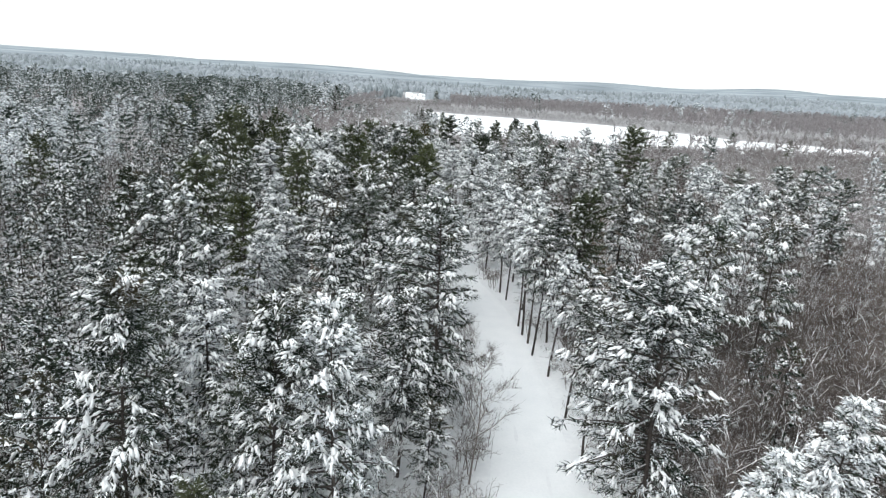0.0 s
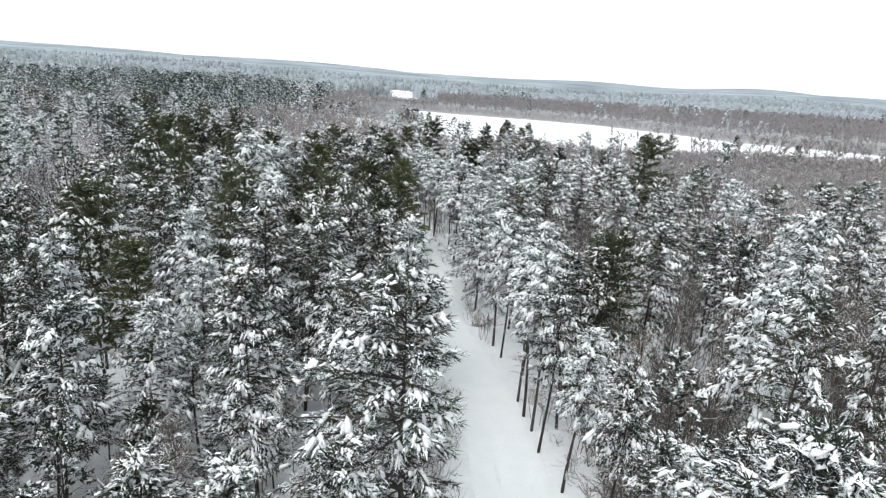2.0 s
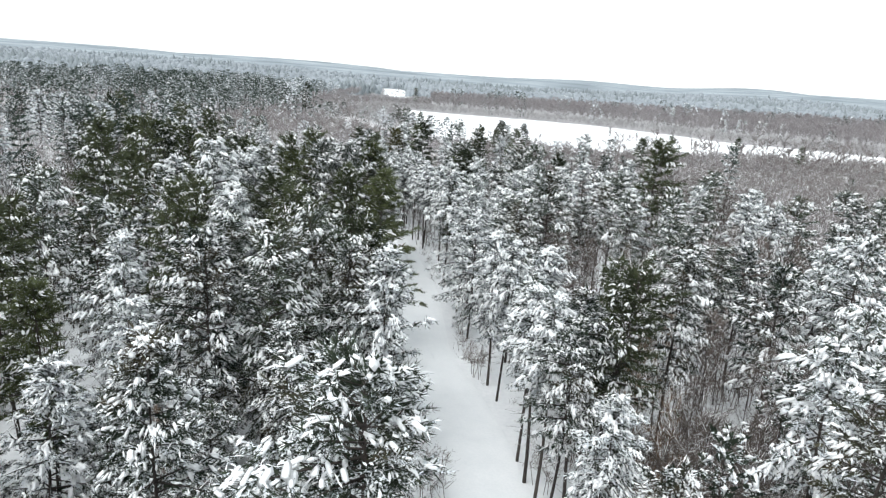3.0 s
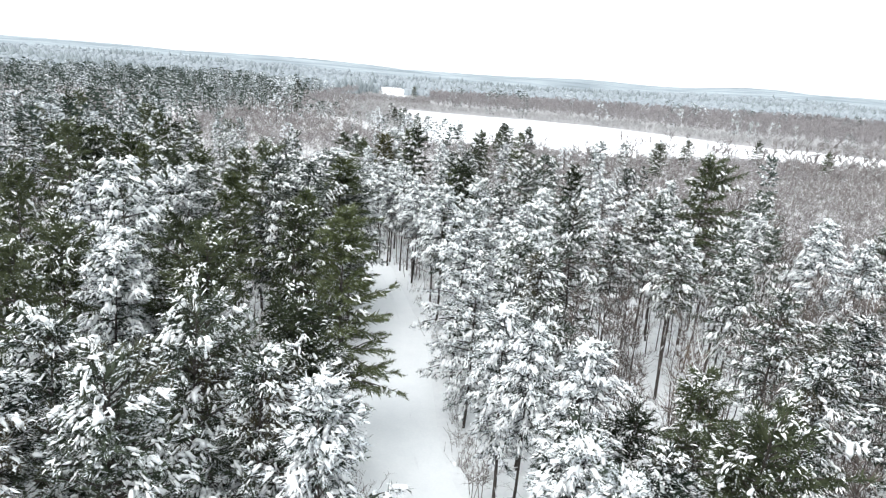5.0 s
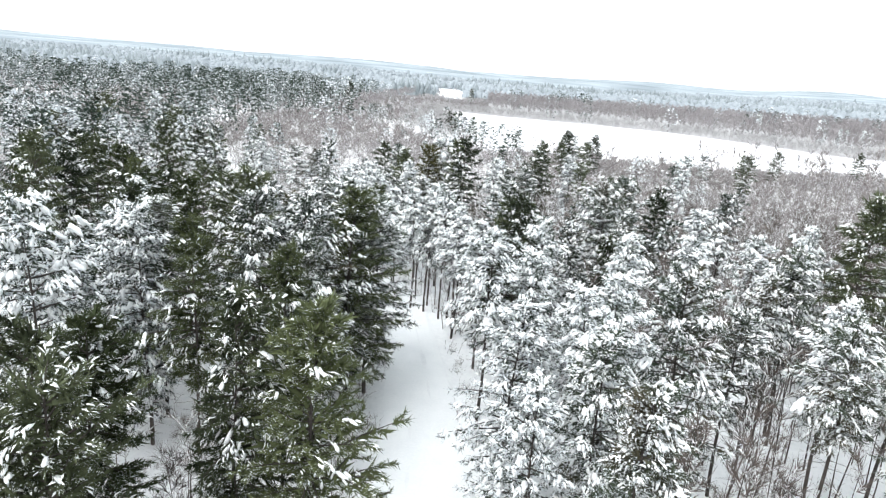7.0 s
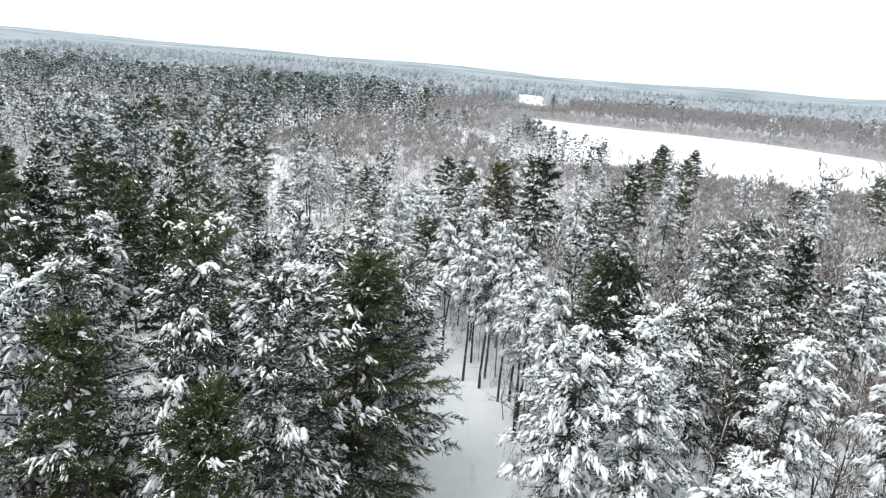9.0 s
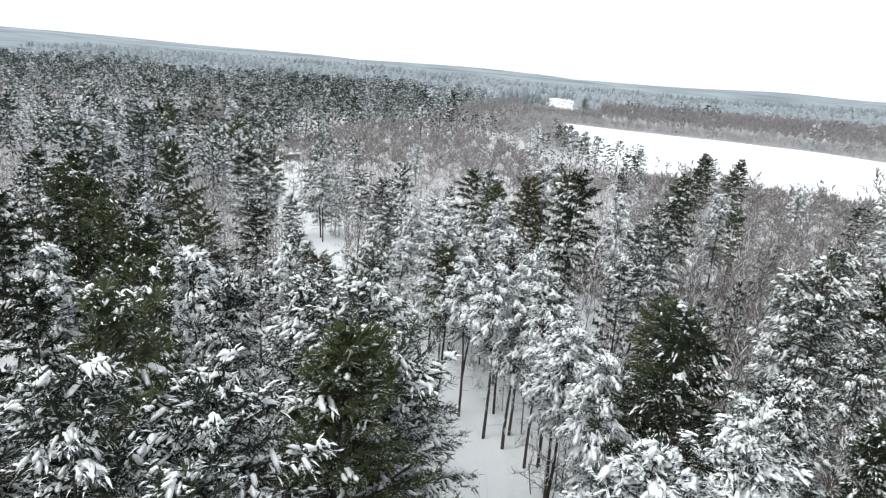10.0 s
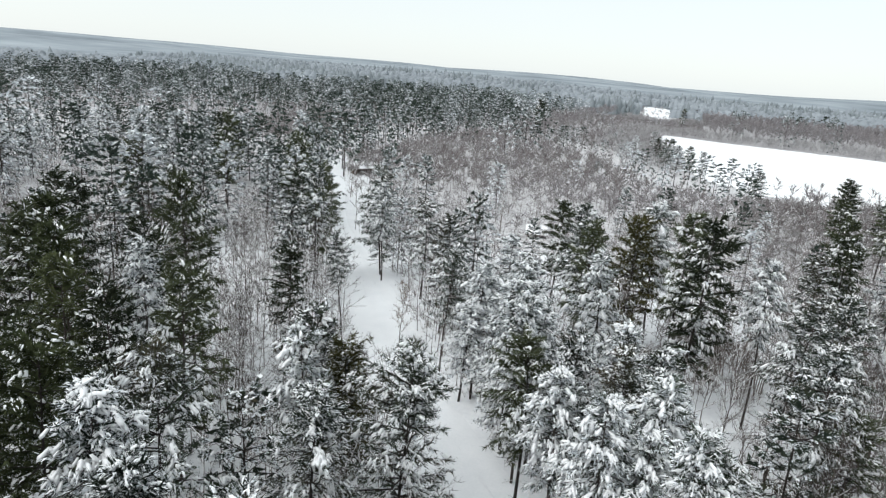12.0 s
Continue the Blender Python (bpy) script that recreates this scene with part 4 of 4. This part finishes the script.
for i in order:
    x, y = near_pts[i]
    dx = x - np.interp(y, ROAD_LINE[:, 1], ROAD_LINE[:, 0])
    if is_pine[i]:
        green = 0.26 if dx < 0 else 0.18
        green = 0.44 if dx < 0 and y > 132 else green
        k = int(rng.choice(4, p=[0.62 - green, 0.37, green, 0.01]))
        beside = np.hypot(*(ANCHORS[:, :2] - (x, y)).T)
        if beside.min() < 11 and rng.rand() < 0.75:
            k = int(ANCHORS[beside.argmin(), 3]) % 4
        h = rng.choice([rng.uniform(7, 11), rng.uniform(11, 14), rng.uniform(14, 17)], p=[0.35, 0.45, 0.2])
        if count[0] < 300:
            pool = (fine_kinds if abs(x - 2) < 13 and y < 120 else near_kinds)[k]
            plant(pool[rng.randint(len(pool))], x, y, h, 18.0, rng.uniform(0.85, 1.3))
            count[0] += 1
        else:
            stuff_pine.append((x, y, h, k))
    else:
        h = rng.uniform(5.5, 8.5) if verge(near_pts[i:i + 1])[0] else rng.uniform(8.0, 12.5)
        if 24 < x < 52 and 98 < y < 142:
            h = rng.uniform(13, 16.5)
        if count[1] < 300:
            plant(bare_kinds[rng.choice([1, 3]) if dx > 6 and y < 95 else rng.randint(5)], x, y, h, 13.0, rng.uniform(0.9, 1.3))
            count[1] += 1
        else:
            stuff_bare.append((x, y, h))
for x, y, h in TAN:
    plant(tan_kind, x, y, h, 13.0, 1.0)
leaning = plant(fine_kinds[0][1], -3.0, 79.9, 17.8, 18.0, 0.72)
leaning.matrix_basis = pose(-3.0, 79.9, 0, 0, 10.5, 0)
leaning.scale = (0.70, 0.70, 0.98)
tagged(leaning, "slender snow-laden pine leaning towards the road", "tree", "pines along the snowy road")
for o in originals:
    if o not in used:
        for c in [*o.children_recursive, o]:
            bpy.data.objects.remove(c)


# ---- the woods beyond ----
def woods(name, spots, kinds, mats, label, wide=(0.9, 1.2)):
    """One object of many trees; each spot is x, y, height, kind; kinds hold (vertices, triangles, slots, full height)."""
    if not len(spots):
        return None
    spots = np.array(spots, float)
    z = land(spots[:, :2])
    b = Buf()
    for k, (v, f, mi, full) in enumerate(kinds):
        s = spots[spots[:, 3] == k]
        if not len(s):
            continue
        a = rng.uniform(0, 2 * np.pi, len(s))
        sz = s[:, 2] / full
        sw = sz * rng.uniform(*wide, len(s))
        ca, sa = np.cos(a) * sw, np.sin(a) * sw
        x = v[None, :, 0] * ca[:, None] - v[None, :, 1] * sa[:, None] + s[:, 0, None]
        y = v[None, :, 0] * sa[:, None] + v[None, :, 1] * ca[:, None] + s[:, 1, None]
        zz = v[None, :, 2] * sz[:, None] + z[spots[:, 3] == k][:, None]
        b.v.append(np.stack([x, y, zz], -1).reshape(-1, 3))
        b.f.append((f[None] + (np.arange(len(s)) * len(v))[:, None, None]).reshape(-1, 3) + b.n)
        b.m.append(np.tile(mi, len(s)))
        b.n += len(s) * len(v)
    return tagged(new(name, b.mesh(name, mats)), label, "trees", kind="stuff")


def joined(bufs):
    """Wood, foliage and snow as slots 0, 1, 2 of one array set."""
    v, f, m, n = [], [], [], 0
    for slot, b in enumerate(bufs):
        bv, bf, _ = b.arrays()
        v.append(bv)
        f.append(bf + n)
        m.append(np.full(len(bf), slot))
        n += len(bv)
    return np.vstack(v), np.vstack(f), np.concatenate(m)


def pine_set(detail, seed):
    return [(*joined(pine(seed + 3 * k + i, 18.0, ((5.6, 4.7), (4.7, 4.0), (4.0, 3.4))[min(detail, 2)][i], (0.10, 0.16)[i], ((0.42, 0.22, 0.04) if detail < 1 else (1.1, 0.72, 0.16))[k], detail)), 18.0) for k in range(3) for i in range(2)]


def bare_set(detail, seed, load=0.6):
    return [(*joined(bare(seed + i, 13.0, (3.0, 2.5, 3.5)[i], detail, load, (0.3, 0.4, 0.25)[i])), 13.0) for i in range(3)]


def as_spots(pts, low, high, kinds):
    return np.column_stack([pts, rng.uniform(low, high, len(pts)), kinds])


def pine_look(n, pts):
    grow = waves(pts, 40, 31) + np.where((pts[:, 0] < -70) & (pts[:, 1] > 240), 0.5, -0.4 * (pts[:, 0] < -20))
    return 2 * np.clip((rng.rand(n) + 0.20 * grow) * 3, 0, 2.99).astype(int) + rng.randint(0, 2, n)


def split(pts):
    mask = rng.rand(len(pts)) < zone_pine(pts)
    return pts[mask], pts[~mask]


if stuff_pine:
    sp = np.array(stuff_pine)
    sp[:, 3] = np.clip(sp[:, 3], 0, 2) * 2 + rng.randint(0, 2, len(sp))
    woods("pine_woods", sp, pine_set(1, 400), [BARK, NEEDLE_FROST, SNOW], "stand of snowy pines behind the roadside trees")
if stuff_bare:
    sb = np.array(stuff_bare)
    woods("bare_woods", np.column_stack([sb, rng.randint(0, 3, len(sb))]), bare_set(2, 450), [GREY_BARK, TWIG, SNOW], "leafless young wood standing in snow")


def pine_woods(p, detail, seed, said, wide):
    """Three stands by look, so that dark, frosted and snowy trees differ as wholes; the last two are also paled for
    haze.
    """
    for look_no, mat in enumerate((NEEDLE_GREY, NEEDLE_HAZED, NEEDLE_DARK)):
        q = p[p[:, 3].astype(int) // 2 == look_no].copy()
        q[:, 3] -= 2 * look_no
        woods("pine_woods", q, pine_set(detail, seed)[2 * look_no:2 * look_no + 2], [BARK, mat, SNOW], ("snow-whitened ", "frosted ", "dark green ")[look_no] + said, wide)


def low_shore(p):
    """Trees stay low on the marshy ground between the lake and its inlet."""
    return np.where((p[:, 0] > -70) & (p[:, 0] < 10) & (p[:, 1] > 440) & (p[:, 1] < 840), 0.45, 1.0)


side_pts = scatter(-120, 120, -50, 190, 6.0, TAKEN)
side_pts = side_pts[~in_reach(side_pts) & (near_line(side_pts, ROAD_LINE) > 6)]
side_pine = side_pts[rng.rand(len(side_pts)) < 0.8]
woods("pine_woods", as_spots(side_pine, 11, 19, rng.randint(0, 6, len(side_pine))), pine_set(1, 520), [BARK, NEEDLE_HAZED, SNOW], "snowy pines going on at either side", (0.9, 1.2))
mp, mb = split(mid_pts)
mp = as_spots(mp, 10, 19, pine_look(len(mp), mp))
mp[:, 2] *= np.where((mp[:, 1] > 214) & (mp[:, 0] > -40), 0.72, 1.0)
pine_woods(mp, 1, 500, "pines in the middle distance", (0.9, 1.4))
for part_of, load, said in ((mb[:, 0] < 22, 1.0, "leafless wood with snow along its branches"), (mb[:, 0] >= 22, 0.3, "grey-brown leafless wood in the middle distance")):
    spot = mb[part_of]
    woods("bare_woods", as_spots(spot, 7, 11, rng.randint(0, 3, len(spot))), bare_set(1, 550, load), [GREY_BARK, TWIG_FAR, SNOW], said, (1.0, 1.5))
fp, fb = split(far_pts)
fp, fb = as_spots(fp, 9, 20, pine_look(len(fp), fp)), as_spots(fb, 7, 10, rng.randint(0, 3, len(fb)))
fp[:, 2] *= low_shore(fp) * np.where((fp[:, 0] > -40) & (fp[:, 1] < 470), 0.62, 1.0)
fb[:, 2] *= low_shore(fb) * np.where(((fb[:, 0] > -25) & (fb[:, 1] > 410)) | (fb[:, 0] > 80), 1.45, 0.95)
tall = dry(scatter(-420, 20, 290, 700, 30.0, TAKEN))
tall = tall[(low_shore(tall) > 0.5) & in_reach(tall) & (zone_pine(tall) > 0.3) & (rng.rand(len(tall)) < 0.7)]
tall = as_spots(tall, 16, 22, rng.randint(0, 4, len(tall)))
tall[:, 2] *= np.where((tall[:, 0] > -60) & (tall[:, 1] < 480), 0.66, 1.0)
woods("pine_woods", tall, pine_set(1, 560)[2:6], [BARK, NEEDLE_HAZED, SNOW], "tall frosted, haze-paled pines rising above the far wood", (0.9, 1.2))
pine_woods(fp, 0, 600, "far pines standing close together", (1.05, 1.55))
over = (fb[:, 1] > 430) & (fb[:, 0] > -85)
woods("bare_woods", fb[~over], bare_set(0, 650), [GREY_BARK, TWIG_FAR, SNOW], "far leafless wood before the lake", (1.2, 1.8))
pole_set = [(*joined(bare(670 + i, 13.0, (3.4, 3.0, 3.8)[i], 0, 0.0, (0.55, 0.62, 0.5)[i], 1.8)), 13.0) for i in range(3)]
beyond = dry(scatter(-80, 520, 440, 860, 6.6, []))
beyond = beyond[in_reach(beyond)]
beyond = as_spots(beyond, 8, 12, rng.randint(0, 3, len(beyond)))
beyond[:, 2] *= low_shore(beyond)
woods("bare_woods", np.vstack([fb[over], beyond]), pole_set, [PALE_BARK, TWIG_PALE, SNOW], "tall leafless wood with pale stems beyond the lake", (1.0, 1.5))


def far_crown(seed, conifer):
    """A distant crown: round and uneven, or a narrow pointed conifer."""
    r = np.random.RandomState(seed)
    b = Buf()
    m = 5
    ang = np.arange(m) * 2 * np.pi / m
    wide, neck, top = ((2.6, 1.6, 7.0) if conifer else (4.3, 3.4, 9.0))
    low = np.column_stack([wide * np.cos(ang), wide * np.sin(ang), np.full(m, 2.0)])
    high = np.column_stack([neck * np.cos(ang + 0.4), neck * np.sin(ang + 0.4), np.full(m, top)])
    v = np.vstack([low, high, [(0, 0, 12.0)]]) * r.uniform(0.68, 1.28, (2 * m + 1, 1))
    f = []
    for i in range(m):
        j = (i + 1) % m
        f += [(i, j, m + j), (i, m + j, m + i), (m + i, m + j, 2 * m)]
    b.add(v, f)
    return (*b.arrays(), 12.0)


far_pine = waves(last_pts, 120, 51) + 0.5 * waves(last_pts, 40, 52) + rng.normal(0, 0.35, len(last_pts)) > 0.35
# the haze over these crowns lies in their base colours
for chosen, conifer, mat, said in ((~far_pine, False, CANOPY_HAZED, "hazy grey leafless woods far beyond the lake"), (far_pine, True, CONIFER_HAZED, "hazy blue-green pines far beyond the lake")):
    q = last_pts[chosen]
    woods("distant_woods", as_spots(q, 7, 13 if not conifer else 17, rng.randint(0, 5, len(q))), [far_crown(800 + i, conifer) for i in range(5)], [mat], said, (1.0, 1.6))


# ---- thickets and brush ----
def thin_wood(p):
    """Where leafless growth stands thick."""
    return zone_pine(p) < 0.42


brush_pts = dry(scatter(-75, 80, 14, 215, 3.2, TAKEN))
brush_pts = brush_pts[in_reach(brush_pts) & (near_line(brush_pts, ROAD_LINE) > 6.5) & thin_wood(brush_pts) & ~verge(brush_pts)]
brush_pts = brush_pts[~((brush_pts[:, 0] > 20) & (brush_pts[:, 0] < 52) & (brush_pts[:, 1] > 98) & (brush_pts[:, 1] < 142))]
thick_kinds = [(*joined(thicket(700 + i, 8.0, (1.8, 2.4, 2.1)[i], 2)), 8.0) for i in range(3)]
woods("thicket", as_spots(brush_pts, 5.0, 8.5, rng.randint(0, 3, len(brush_pts))), thick_kinds, [GREY_BARK, TWIG, SNOW], "upright brown leafless thicket among the trees")
brown_pts = scatter(15, 80, 14, 122, 2.3, TAKEN)
fade = np.minimum((112 - brown_pts[:, 1]) / 34, (1.05 * brown_pts[:, 1] + 22 - brown_pts[:, 0]) / 18) + 0.35 * waves(brown_pts, 9, 71)
brown_pts = brown_pts[(rng.rand(len(brown_pts)) < fade) & (near_line(brown_pts, ROAD_LINE) > 7)]
woods("thicket", as_spots(brown_pts, 4.5, 8.0, rng.randint(0, 3, len(brown_pts))), thick_kinds, [GREY_BARK, TWIG, GREY_BARK], "dense brown leafless brush with little snow", (0.9, 1.3))
thick_far = [(*joined(thicket(720 + i, 8.0, (1.8, 2.4, 2.1)[i], 1)), 8.0) for i in range(3)]
thick_last = [(*joined(thicket(725 + i, 8.0, (2.2, 2.6, 2.4)[i], 0)), 8.0) for i in range(3)]
for y0, y1, gap, kinds, said in ((60, 285, 4.3, thick_far, "grey-brown leafless thicket below the lake"), (285, 470, 4.4, thick_last, "grey-brown leafless scrub by the lake shore")):
    p = dry(scatter(-200, 300, y0, y1, gap, []))
    p = p[((np.abs(p[:, 0]) > 76) | (p[:, 1] > 214)) & in_reach(p) & (near_line(p, ROAD_LINE) > np.where(p[:, 1] > 222, 2.6, 6)) & thin_wood(p) & ~opening(p)]
    pale = waves(p, 17, 61) + 0.6 * waves(p, 6, 62) > 0.25
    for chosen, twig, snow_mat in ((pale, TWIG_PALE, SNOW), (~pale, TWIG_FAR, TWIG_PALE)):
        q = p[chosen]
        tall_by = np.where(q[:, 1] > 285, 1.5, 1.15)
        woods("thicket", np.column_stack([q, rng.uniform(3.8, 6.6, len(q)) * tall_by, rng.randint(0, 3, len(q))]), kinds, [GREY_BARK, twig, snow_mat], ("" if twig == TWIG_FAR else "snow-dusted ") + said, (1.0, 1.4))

marsh = dry(scatter(-100, 14, 445, 765, 5.0, []))
woods("thicket", as_spots(marsh, 3.5, 7.5, rng.randint(0, 3, len(marsh))), thick_last, [GREY_BARK, TWIG_FAR, TWIG_FAR], "grey-brown scrub on the marsh by the inlet")
bank_pts = scatter(-60, 480, 395, 900, 3.6, [])
bank_pts = bank_pts[in_reach(bank_pts)]
bank_d = near_line(bank_pts, BANKS)
bank_pts = dry(bank_pts[(bank_d < 34) & (rng.rand(len(bank_pts)) < 1.1 - bank_d / 45)])
reed_pts = scatter(-90, 0, 745, 1220, 5.5, [])
reed_pts = reed_pts[in_lake(reed_pts)]
reed_d = near_line(reed_pts, POND)
reed_pts = reed_pts[rng.rand(len(reed_pts)) < 0.85 * np.exp(-reed_d / 7.0) + 0.03]
bank_kinds = [(*joined(thicket(730 + i, 8.0, 2.2, 0)), 8.0) for i in range(3)]
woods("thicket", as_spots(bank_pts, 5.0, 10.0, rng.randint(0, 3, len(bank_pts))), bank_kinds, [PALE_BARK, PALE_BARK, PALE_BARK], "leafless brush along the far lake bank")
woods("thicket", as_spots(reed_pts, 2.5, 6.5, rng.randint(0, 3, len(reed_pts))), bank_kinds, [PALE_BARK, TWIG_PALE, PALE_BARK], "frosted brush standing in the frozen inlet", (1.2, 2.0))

edge_pts = scatter(-70, 70, 14, 260, 1.7, [])
edge_pts = edge_pts[in_reach(edge_pts)]
more = scatter(17, 52, 24, 88, 1.25, [])
edge_pts = np.vstack([edge_pts, more])
edge_d = np.where(np.arange(len(edge_pts)) < len(edge_pts) - len(more), near_line(edge_pts, ROAD_LINE), 6.9)
edge_pts = edge_pts[(edge_d > 4.3) & (rng.rand(len(edge_pts)) < np.where(edge_d < 7, 0.6, 0.28))]


def sprig(seed):
    """A low snowy bush of a few stalks."""
    r = np.random.RandomState(seed)
    w, t, n = Buf(), Buf(), 16
    p = np.column_stack([r.normal(0, 0.28, n), r.normal(0, 0.28, n), np.full(n, -0.05)])
    d = unit(np.column_stack([r.normal(0, 0.4, n), r.normal(0, 0.4, n), np.ones(n)]))
    blades(t, p, d, r.uniform(0.5, 1.3, n), 0.03, r)
    q = p + d * r.uniform(0.3, 0.8, (n, 1))
    blades(t, q, unit(d + r.normal(0, 0.5, (n, 3))), r.uniform(0.25, 0.6, n), 0.025, r)
    s = Buf()
    c = np.column_stack([r.normal(0, 0.2, 2), r.normal(0, 0.2, 2), r.uniform(0.05, 0.3, 2)])
    blobs(s, c, unit(np.column_stack([r.normal(size=(2, 2)), np.zeros(2)])), np.full(2, 0.5), np.full(2, 0.35), np.full(2, 0.12), r)
    return (*joined([w, t, s]), 1.0)


verge_pts = scatter(-75, 15, 150, 240, 2.1, [])
verge_d = near_line(verge_pts, ROAD_LINE)
verge_dx = verge_pts[:, 0] - np.interp(verge_pts[:, 1], ROAD_LINE[:, 1], ROAD_LINE[:, 0])
verge_pts = verge_pts[(verge_d > 4.6) & (verge_d < np.where(verge_dx < 0, 19, 11)) & (rng.rand(len(verge_pts)) < 0.85)]
under_pts = scatter(-62, 62, 18, 205, 4.0, TAKEN)
under_pts = under_pts[in_reach(under_pts) & (near_line(under_pts, ROAD_LINE) > 6.5)]
side_row = scatter(-6, 20, 22, 155, 1.9, [])
side_d = near_line(side_row, ROAD_LINE)
left_row = side_row[:, 0] < np.interp(side_row[:, 1], ROAD_LINE[:, 1], ROAD_LINE[:, 0])
side_row = side_row[(side_d > 4.4) & (side_d < np.where(left_row, 8.5, 6.2)) & (rng.rand(len(side_row)) < np.where(left_row & (side_row[:, 1] < 75), 0.55, 0.22))]
verge_pts = np.vstack([verge_pts, under_pts])
woods("thicket", as_spots(side_row, 3.0, 6.5, rng.randint(0, 3, len(side_row))), thick_kinds, [GREY_BARK, TWIG, SNOW], "spreading leafless bushes along the road's edge", (1.0, 1.5))
woods("bare_woods", as_spots(verge_pts, 5.0, 10.0, rng.randint(0, 3, len(verge_pts))), [(*joined(bare(470 + i, 13.0, (4.2, 3.6, 5.0)[i], 1, 1.0, (0.28, 0.36, 0.24)[i])), 13.0) for i in range(3)],
      [GREY_BARK, TWIG, SNOW], "slim leafless saplings with snowy branches under the taller trees")

pole_pts = scatter(17, 56, 82, 146, 3.0, TAKEN)
woods("bare_woods", as_spots(pole_pts, 9, 16, rng.randint(0, 3, len(pole_pts))), [(*joined(bare(480 + i, 13.0, (1.5, 1.2, 1.8)[i], 1, 0.8, (0.45, 0.55, 0.4)[i])), 13.0) for i in range(3)],
      [BARK, TWIG, SNOW], "straight dark poles of thin trees standing in snow")

woods("undergrowth", np.column_stack([edge_pts, rng.uniform(0.5, 1.9, len(edge_pts)) * np.where((edge_pts[:, 0] > 17) & (edge_pts[:, 1] < 88), 1.7, 1.0), rng.randint(0, 4, len(edge_pts))]), [sprig(740 + i) for i in range(4)], [GREY_BARK, TWIG, SNOW], "dry stalks and low bushes poking through snow")


shade_pts = dry(scatter(16, 230, 130, 345, 3.7, TAKEN))
shade_pts = shade_pts[in_reach(shade_pts) & ((shade_pts[:, 1] > 150) | (shade_pts[:, 0] > 54)) & (near_line(shade_pts, ROAD_LINE) > 14)]
woods("thicket", as_spots(shade_pts, 3.5, 6.5, rng.randint(0, 3, len(shade_pts))), thick_last, [GREY_BARK, TWIG_FAR, TWIG_FAR], "low brown brush filling the wood below the lake", (1.2, 1.8))

# ---- young pines filling the gaps ----
young = scatter(-36, 3, 24, 78, 3.3, np.vstack([TAKEN, near_pts]))
young = young[near_line(young, ROAD_LINE) > 6.0]
for x, y in young[:60]:
    sapling = plant(near_kinds[rng.choice([1, 1, 2])][0], x, y, rng.uniform(6, 11.5), 18.0, rng.uniform(1.1, 1.5))
    tagged(sapling, "young pine with clumped snow under the taller trees", "tree", "young pines below the taller ones")


# ---- small buildings ----
def hut(x, y, turn, wide, deep, wall, label):
    """A small shelter with board walls, an open dark front and a snow-covered pitched roof."""
    ob = new("shelter")
    ob.matrix_basis = pose(x, y, float(land([(x, y)])[0]) - 0.05, 0, 0, turn)
    tagged(ob, label, "hut")

    def box(name, lo, hi, mat, parent, label="", slope=0.0, bevel=0.02):
        bm = bmesh.new()
        bmesh.ops.create_cube(bm, size=1.0)
        for v in bm.verts:
            v.co = Vector([(lo[i] + hi[i]) / 2 + v.co[i] * (hi[i] - lo[i]) for i in range(3)])
            v.co.z += slope * v.co.y
        bmesh.ops.bevel(bm, geom=bm.edges[:], offset=bevel, segments=2, affect="EDGES")
        me = bpy.data.meshes.new(name)
        bm.to_mesh(me)
        bm.free()
        me.materials.append(mat)
        return part(name, me, parent, label)

    w, d = wide / 2, deep / 2
    box("back_wall", (-w, d - 0.12, 0), (w, d, wall + 0.5), WOOD, ob)
    for sx in (-w, w - 0.12):
        box("side_wall", (sx, -d + 0.3, 0), (sx + 0.12, d - 0.122, wall + 0.1), WOOD, ob)
    for sx in (-w, -w / 3, w / 3, w - 0.14):
        box("post", (sx, -d, 0), (sx + 0.14, -d + 0.14, wall), WOOD, ob)
    roof = box("roof", (-w - 0.35, -d - 0.5, wall + 0.24), (w + 0.35, d + 0.4, wall + 0.36), WOOD, ob, "", 0.22)
    box("snow_cover", (-w - 0.38, -d - 0.53, wall + 0.362), (w + 0.38, d + 0.43, wall + 0.64), SNOW, roof, "thick white snow", 0.22, 0.12)
    return ob


hut(-90.5, 300, 58, 5.4, 3.6, 2.0, "small board shelter with thick snow on its roof")
hut(-27, 256, 12, 3.8, 3.4, 0.9, "low shed under snow among leafless trees")
